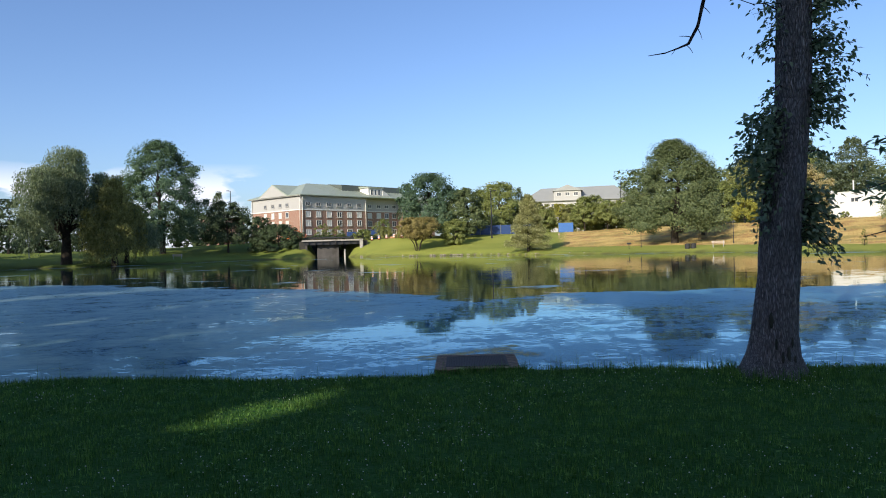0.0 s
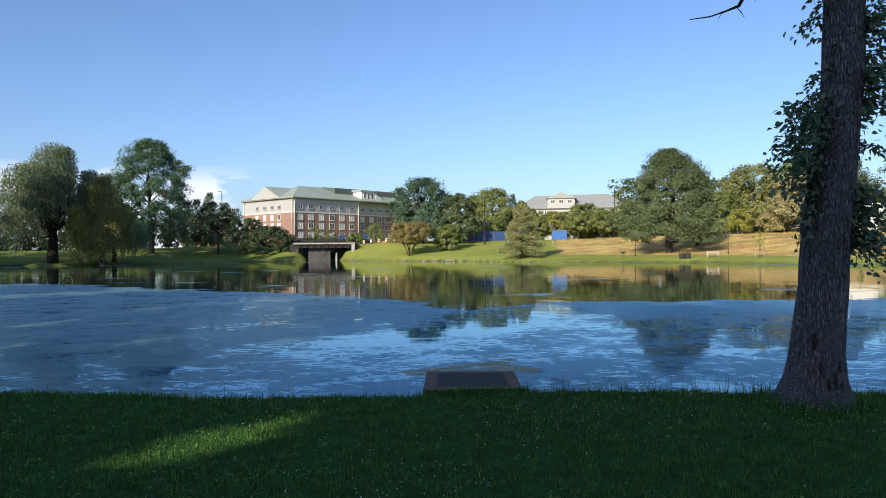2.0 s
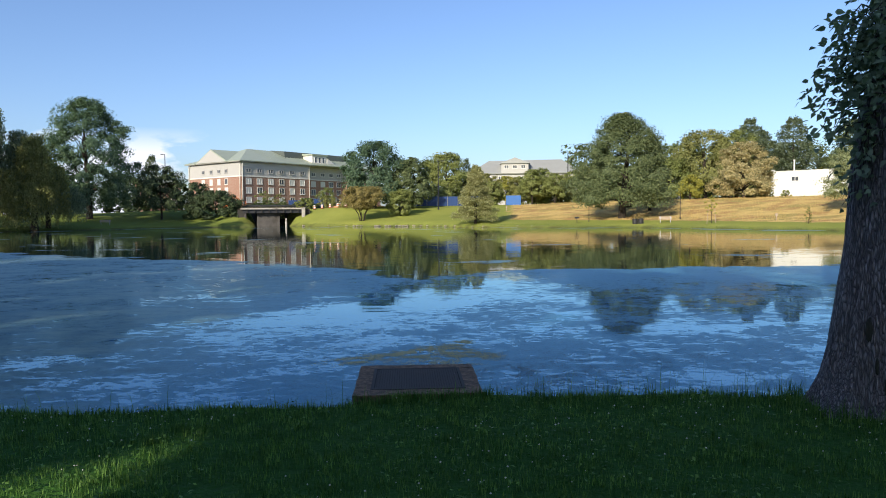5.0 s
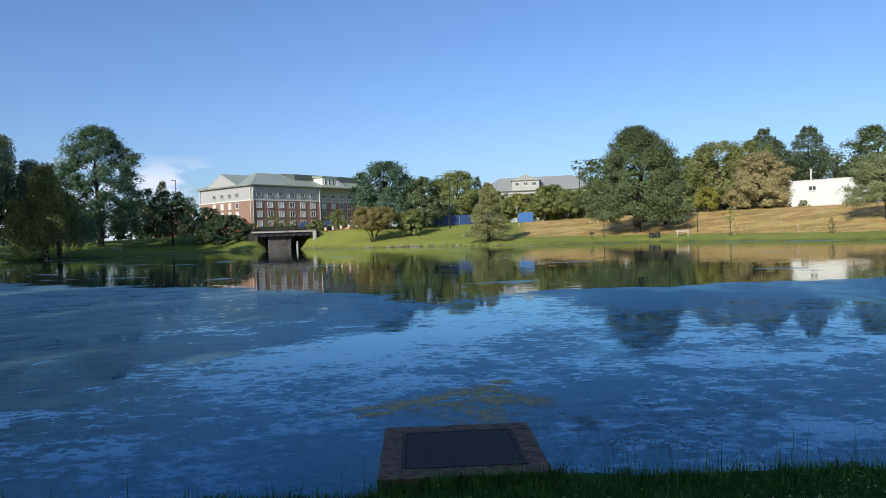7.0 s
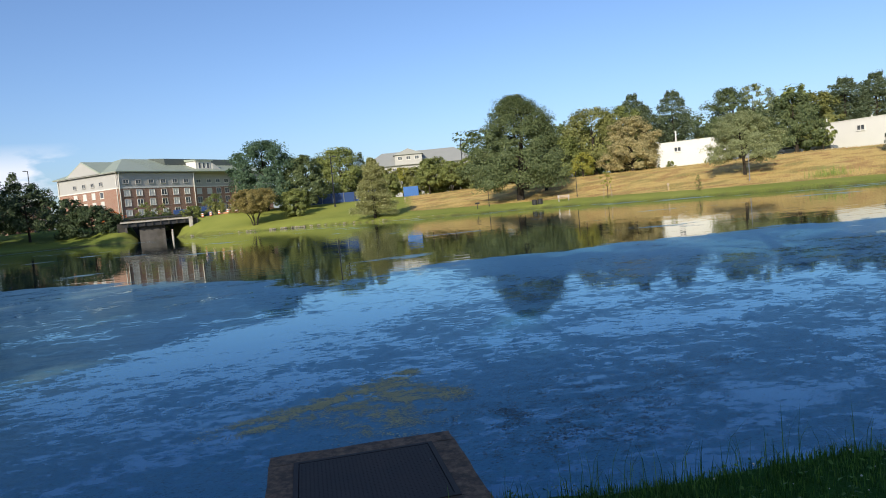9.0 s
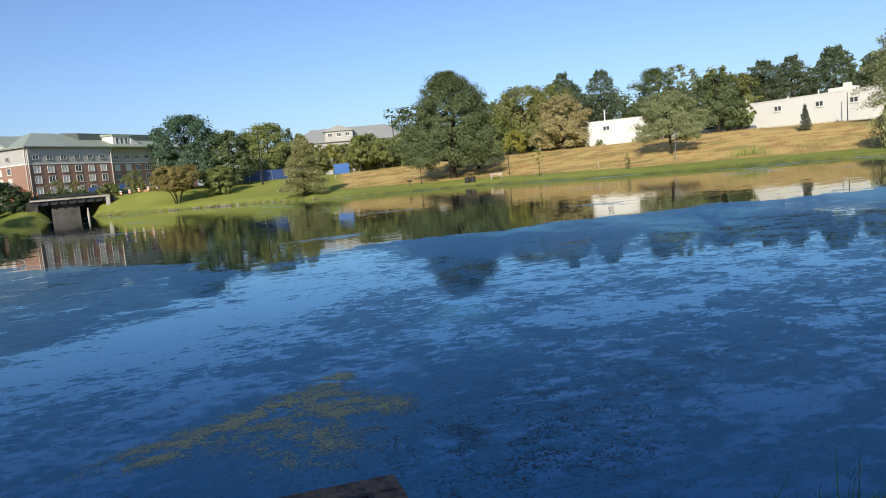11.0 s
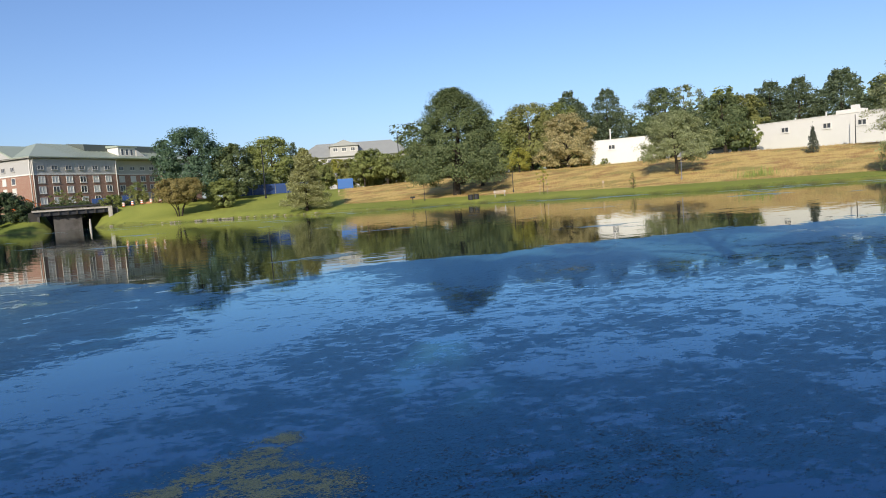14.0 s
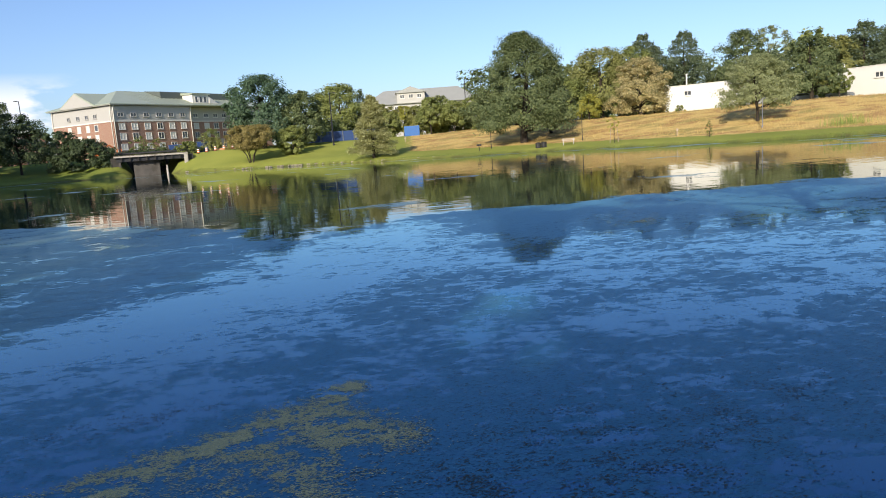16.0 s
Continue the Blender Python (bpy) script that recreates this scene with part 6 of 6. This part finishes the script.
def make_car(x, y, rz, label, mat):
    z = ground_z(x, y)
    ob = thing("car", x, y, z, label, "car", "parked cars", rz)
    prof = [(-2.15, 0.35), (-2.2, 0.75), (-1.95, 0.95), (-1.5, 1.0), (-1.0, 1.42), (0.5, 1.45), (1.15, 1.0), (2.0, 0.88), (2.2, 0.65), (2.15, 0.35)]
    bm = bmesh.new()
    prism(bm, [(px, -0.85, pz) for px, pz in prof], [(px, 0.85, pz) for px, pz in prof])
    part("body", bm, mat, ob)
    bm = bmesh.new()
    for s in (-1, 1):
        prism(bm, [(-1.3, s * 0.855, 1.0), (-0.92, s * 0.855, 1.36), (0.42, s * 0.855, 1.38), (0.92, s * 0.855, 1.0)], [(-1.3, s * 0.865, 1.0), (-0.92, s * 0.865, 1.36), (0.42, s * 0.865, 1.38), (0.92, s * 0.865, 1.0)])
    part("side_windows", bm, MAT["glass"], ob)
    for wx_ in (-1.35, 1.35):
        for s in (-0.78, 0.78):
            bm = bmesh.new()
            bmesh.ops.create_cone(bm, cap_ends=True, segments=18, radius1=0.33, radius2=0.33, depth=0.22, matrix=pose(wx_, s, 0.33, 90, 0, 0))
            wh = part("wheel", bm, MAT["black"], ob)
            bm = bmesh.new()
            bmesh.ops.create_cone(bm, cap_ends=True, segments=14, radius1=0.19, radius2=0.19, depth=0.25, matrix=pose(wx_, s, 0.33, 90, 0, 0))
            part("rim", bm, MAT["galv"], wh)


make_car(88.0, 121.5, -45, "dark grey parked car under a tree", MAT["car"])
make_car(84.0, 125.0, -45, "pale grey parked car by the white house", MAT["galv"])
make_car(92.3, 118.0, -45, "dark parked car beside the white works", MAT["car"])
make_car(52.5, 146.0, 20, "grey parked car behind the oak", MAT["galv"])
make_car(46.5, 148.0, 20, "dark grey parked car behind the oak", MAT["car"])


# ---------------------------------------------------------------- grasses
def blades(name, rng, x, y, length, width, mat, label, lean=0.35, z_off=0.0, category="grass"):
    """Tapered blades, each of two bent faces."""
    n = len(x)
    z = height(x, y) + z_off
    base = np.stack([x, y, z - 0.01], -1)
    a = rng.uniform(0, 2 * math.pi, n)
    d = np.stack([np.cos(a), np.sin(a), np.zeros(n)], -1)
    side = np.stack([-np.sin(a), np.cos(a), np.zeros(n)], -1) * (width * rng.uniform(0.6, 1.2, n))[:, None]
    L = length[:, None]
    k = rng.uniform(0.1, 1.0, n)[:, None] * lean
    up = np.array([0, 0, 1.0])
    mid = base + up * L * 0.55 + d * L * k * 0.35
    tip = base + up * L * (1 - 0.35 * k) + d * L * k * 1.1
    v = np.stack([base - side, base + side, mid + side * 0.7, tip, mid - side * 0.7], 1).reshape(-1, 3)
    me = bpy.data.meshes.new(name)
    me.vertices.add(n * 5)
    me.vertices.foreach_set("co", v.reshape(-1).astype(np.float32))
    idx = (np.arange(n)[:, None] * 5 + np.array([0, 1, 2, 4, 4, 2, 3])).reshape(-1)
    me.loops.add(n * 7)
    me.loops.foreach_set("vertex_index", idx.astype(np.int32))
    me.polygons.add(n * 2)
    me.polygons.foreach_set("loop_start", (np.arange(n)[:, None] * 7 + np.array([0, 4])).reshape(-1).astype(np.int32))
    me.polygons.foreach_set("loop_total", np.tile([4, 3], n).astype(np.int32))
    me.materials.append(mat)
    me.update(calc_edges=True)
    return tagged(new(name, me), label, category, kind="stuff")


rng = np.random.default_rng(21)
N = 230000
bx = rng.uniform(-9.5, 9.5, N)
by = 2.4 + (rng.uniform(0, 1, N) ** 0.85) * 7.75
clump = np.array([noise.noise(Vector((px * 1.4, py * 1.4, 0))) for px, py in zip(bx[::10], by[::10])]).repeat(10)
bx, by = bx.reshape(-1, 10), by.reshape(-1, 10)
bx = (bx[:, :1] + rng.normal(size=bx.shape) * 0.045).reshape(-1)
by = (by[:, :1] + rng.normal(size=by.shape) * 0.045).reshape(-1)
keep = ~((np.abs(bx - 0.045) < 0.6) & (by > 9.66)) & (np.hypot(bx - 3.7, by - 9.15) > 0.36) & (by < 9.75)
bl = (0.040 + 0.025 * clump + rng.uniform(0, 0.03, N))[keep]
blades("lawn_grass", rng, bx[keep], by[keep], np.maximum(bl, 0.025), 0.0032, MAT["blade"], "short shaded green lawn grass on the near bank")

# taller fringe along the water
M = 9000
fx = rng.uniform(-9.5, 9.5, M)
fy = 9.48 + rng.normal(size=M) * 0.15
keep = ~((np.abs(fx - 0.045) < 0.6) & (fy > 9.62)) & (np.hypot(fx - 3.7, fy - 9.15) > 0.36)
fl = 0.045 + 0.085 * rng.uniform(0, 1, M) ** 3
blades("bank_grass", rng, fx[keep], fy[keep], fl[keep], 0.0035, MAT["blade"], "taller uncut grass fringe along the water's edge", 0.5)
M = 600
fx = np.concatenate([rng.uniform(-6, 7, M // 3), rng.normal(1.6, 0.7, M // 3), rng.normal(3.2, 0.5, M - 2 * (M // 3))])
fy = 9.62 + rng.normal(size=M) * 0.12
keep = ~((np.abs(fx - 0.045) < 0.62) & (fy > 9.62))
fl = 0.10 + 0.28 * rng.uniform(0, 1, M) ** 2
blades("seed_stalks", rng, fx[keep], fy[keep], fl[keep], 0.0026, MAT["blade"], "thin seeding grass stalks at the water's edge", 0.55)
# tufts round the trunk's foot and the slab's front
M = 1500
ang = rng.uniform(0, 2 * math.pi, M)
rad_ = 0.42 + np.abs(rng.normal(size=M)) * 0.14
fx, fy = 3.7 + rad_ * np.cos(ang), 9.15 + rad_ * np.sin(ang)
blades("trunk_grass", rng, fx, fy, 0.07 + 0.16 * rng.uniform(0, 1, M) ** 2, 0.0035, MAT["blade"], "longer grass round the tree's foot", 0.5)
M = 900
fx, fy = rng.uniform(-0.6, 0.7, M), 9.63 + rng.normal(size=M) * 0.03
blades("slab_grass", rng, fx, np.minimum(fy, 9.66), 0.06 + 0.09 * rng.uniform(0, 1, M), 0.0035, MAT["blade"], "grass growing against the concrete chamber", 0.4)

# broad clover and plantain leaves among the grass
M = 16000
lx, ly = rng.uniform(-8, 8, M), rng.uniform(3.0, 9.8, M)
keep = np.array([noise.noise(Vector((px * 0.8, py * 0.8, 3.0))) > -0.05 for px, py in zip(lx, ly)])
keep &= ~((np.abs(lx - 0.045) < 0.62) & (ly > 9.6)) & (np.hypot(lx - 3.7, ly - 9.15) > 0.4)
c = np.stack([lx, ly, height(lx, ly) + rng.uniform(0.03, 0.06, M)], -1)[keep]
tagged(new("clover_leaves", quads_mesh("clover_leaves", leaf_quads(rng, c, 0.0155, 1.5), MAT["blade"])), "small clover leaves in the lawn", "clover", kind="stuff")

# white clover heads
M = 2600
cx_, cy_ = rng.uniform(-7, 7, M), rng.uniform(3.2, 9.8, M)
keep = np.array([noise.noise(Vector((px * 0.5, py * 0.5, 7.0))) + 0.25 * noise.noise(Vector((px * 2.5, py * 2.5, 1.0))) > 0.02 for px, py in zip(cx_, cy_)])
keep &= ~((np.abs(cx_ - 0.045) < 0.62) & (cy_ > 9.6)) & (np.hypot(cx_ - 3.7, cy_ - 9.15) > 0.4)
cz_ = height(cx_, cy_) + rng.uniform(0.055, 0.095, M)
ico_v = np.array([(0, 0, 1), (0.9, 0, 0.1), (0, 0.9, 0.1), (-0.9, 0, 0.1), (0, -0.9, 0.1), (0, 0, -0.7)])
ico_f = [(0, 1, 2), (0, 2, 3), (0, 3, 4), (0, 4, 1), (5, 2, 1), (5, 3, 2), (5, 4, 3), (5, 1, 4)]
vs, fs = [], []
for px, py, pz in zip(cx_[keep], cy_[keep], cz_[keep]):
    o = len(vs)
    r = random.uniform(0.004, 0.0085)
    vs += [tuple(np.array((px, py, pz)) + r * q) for q in ico_v]
    fs += [tuple(i + o for i in f) for f in ico_f]
tagged(new("clover_flowers", mesh_from("clover_flowers", vs, fs, MAT["clover"])), "white clover flower heads in the lawn", "flowers", kind="stuff")

# dry grass on the far slope, and rough green grass along the far water's edge
M = 26000
bb, tt = rng.uniform(8, 52, M), rng.uniform(0, 1, M)
rs_ = table(B_SHORE, bb)
rr_ = rs_ + 10.5 + tt * (np.maximum(table(B_CREST, bb), rs_ + 11) - rs_ - 8)
sx_, sy_ = P0[0] + rr_ * np.sin(np.radians(bb)), P0[1] + rr_ * np.cos(np.radians(bb))
patch = np.array([noise.noise(Vector((px * 0.12, py * 0.12, 0))) for px, py in zip(sx_, sy_)])
keep = patch > -0.35
blades("dry_grass", rng, sx_[keep], sy_[keep], rng.uniform(0.1, 0.3, M)[keep], 0.025, MAT["blade_dry"], "tall dry golden grass on the slope", 0.6)
M = 14000
bb = np.where(rng.uniform(0, 1, M) < 0.7, rng.uniform(-9.8, 52, M), rng.uniform(-38, -16, M))
rr_ = table(B_SHORE, bb) + rng.uniform(0.1, 1.6, M)
sx_, sy_ = P0[0] + rr_ * np.sin(np.radians(bb)), P0[1] + rr_ * np.cos(np.radians(bb))
blades("shore_grass", rng, sx_, sy_, rng.uniform(0.05, 0.13, M), 0.022, MAT["far_lawn"], "rough green grass along the far water's edge", 0.6)
M = 330
fx, fy = rng.normal(61.9, 1.3, M), rng.normal(80.6, 0.8, M)
blades("reeds", rng, fx, fy, rng.uniform(0.5, 1.6, M), 0.018, MAT["reed"], "clump of green reeds in the dry grass", 0.3, category="reeds")

# pale edging stones along the bank right of the bridge
edge_bm = []
for i in range(70):
    b_ = -9.6 + i * 0.30
    r_ = float(table(B_SHORE, b_)) + 0.75 + 0.25 * math.sin(i * 1.7)
    px, py = P0[0] + r_ * math.sin(radians(b_)), P0[1] + r_ * math.cos(radians(b_))
    if random.random() < 0.45:
        continue
    edge_bm.append((px, py))
stone_meshes = []
for k in range(5):
    bm = bmesh.new()
    box(bm, -0.26, -0.15, -0.16, 0.26, 0.15, 0.07, 0.04)
    for v in bm.verts:
        v.co += Vector((noise.noise(v.co * 3 + Vector((k, 0, 0))), noise.noise(v.co * 3 + Vector((0, k, 5))), 0.6 * noise.noise(v.co * 4 + Vector((0, 0, k))))) * 0.12
    me = bpy.data.meshes.new("edging_stone")
    bm.to_mesh(me)
    bm.free()
    me.materials.append(MAT["stone"])
    stone_meshes.append(me)
stones = thing("stone_edging", edge_bm[0][0], edge_bm[0][1], WATER_Z, "row of pale edging stones along the water", "stone edging")
for i, (px, py) in enumerate(edge_bm):
    o = new("edging_stone", stone_meshes[i % 5])
    o.parent = stones
    o.matrix_local = pose(px - edge_bm[0][0], py - edge_bm[0][1], 0.2, 0, 0, random.uniform(-25, 25))


# ---------------------------------------------------------------- floating algae
def algae(name, rng, centres, label, mat, size, count, category="algae"):
    pts = []
    for (ax, ay), (bx_, by_), w, share in centres:
        k = int(count * share)
        t = rng.uniform(0, 1, k)
        off = rng.normal(size=(k, 2)) * w
        pts.append(np.stack([ax + (bx_ - ax) * t + off[:, 0] * 1.5, ay + (by_ - ay) * t + off[:, 1]], -1))
    p = np.concatenate(pts)
    f = np.array([0.7 * noise.noise(Vector((q[0] * 3.2, q[1] * 5.0, 2.0))) + 0.45 * noise.noise(Vector((q[0] * 11, q[1] * 16, 5.0))) + 0.35 * noise.noise(Vector((q[0] * 32, q[1] * 44, 9.0))) for q in p])
    p = p[f + rng.normal(size=len(p)) * 0.20 > 0.15]
    n = len(p)
    a = rng.uniform(0, 2 * math.pi, n)
    s = size * rng.uniform(0.5, 1.5, n)
    z = np.full(n, WATER_Z + 0.002) + rng.uniform(0, 0.001, n)
    cols = []
    for j in range(5):
        q = a + j * 2 * math.pi / 5
        rr = s * rng.uniform(0.6, 1.2, n)
        cols.append(np.stack([p[:, 0] + rr * 2.0 * np.cos(q), p[:, 1] + rr * 0.8 * np.sin(q), z + rng.uniform(0, 0.0006, n)], -1))
    return tagged(new(name, quads_mesh(name, np.stack(cols, 1), mat)), label, category, kind="stuff")


algae("algae_mat", rng, [((0.75, 14.25), (0.5, 13.85), 0.06, 0.12), ((0.5, 13.85), (-0.1, 13.4), 0.10, 0.2), ((0.1, 13.5), (-1.0, 12.8), 0.12, 0.3), ((0.45, 13.6), (0.95, 13.0), 0.13, 0.22), ((0.2, 13.2), (0.35, 12.3), 0.18, 0.17)],
      "floating mats of yellow-green algae on the water", MAT["scum"], 0.0043, 105000)
algae("leaf_debris", rng, [((0.9, 12.4), (2.6, 11.7), 0.30, 0.45), ((1.2, 12.9), (3.4, 12.4), 0.25, 0.2), ((1.0, 11.6), (2.2, 11.2), 0.25, 0.2), ((-1.6, 13.9), (-0.3, 14.2), 0.12, 0.08), ((3.5, 13.0), (4.2, 12.8), 0.12, 0.05), ((-3, 12.5), (3, 15.5), 1.2, 0.10), ((0.8, 13.4), (5.2, 12.6), 0.8, 0.5), ((2.0, 16.5), (7.0, 15.5), 1.2, 0.35)],
      "dark specks of plant debris floating on the water", MAT["debris"], 0.0046, 19000, "debris")
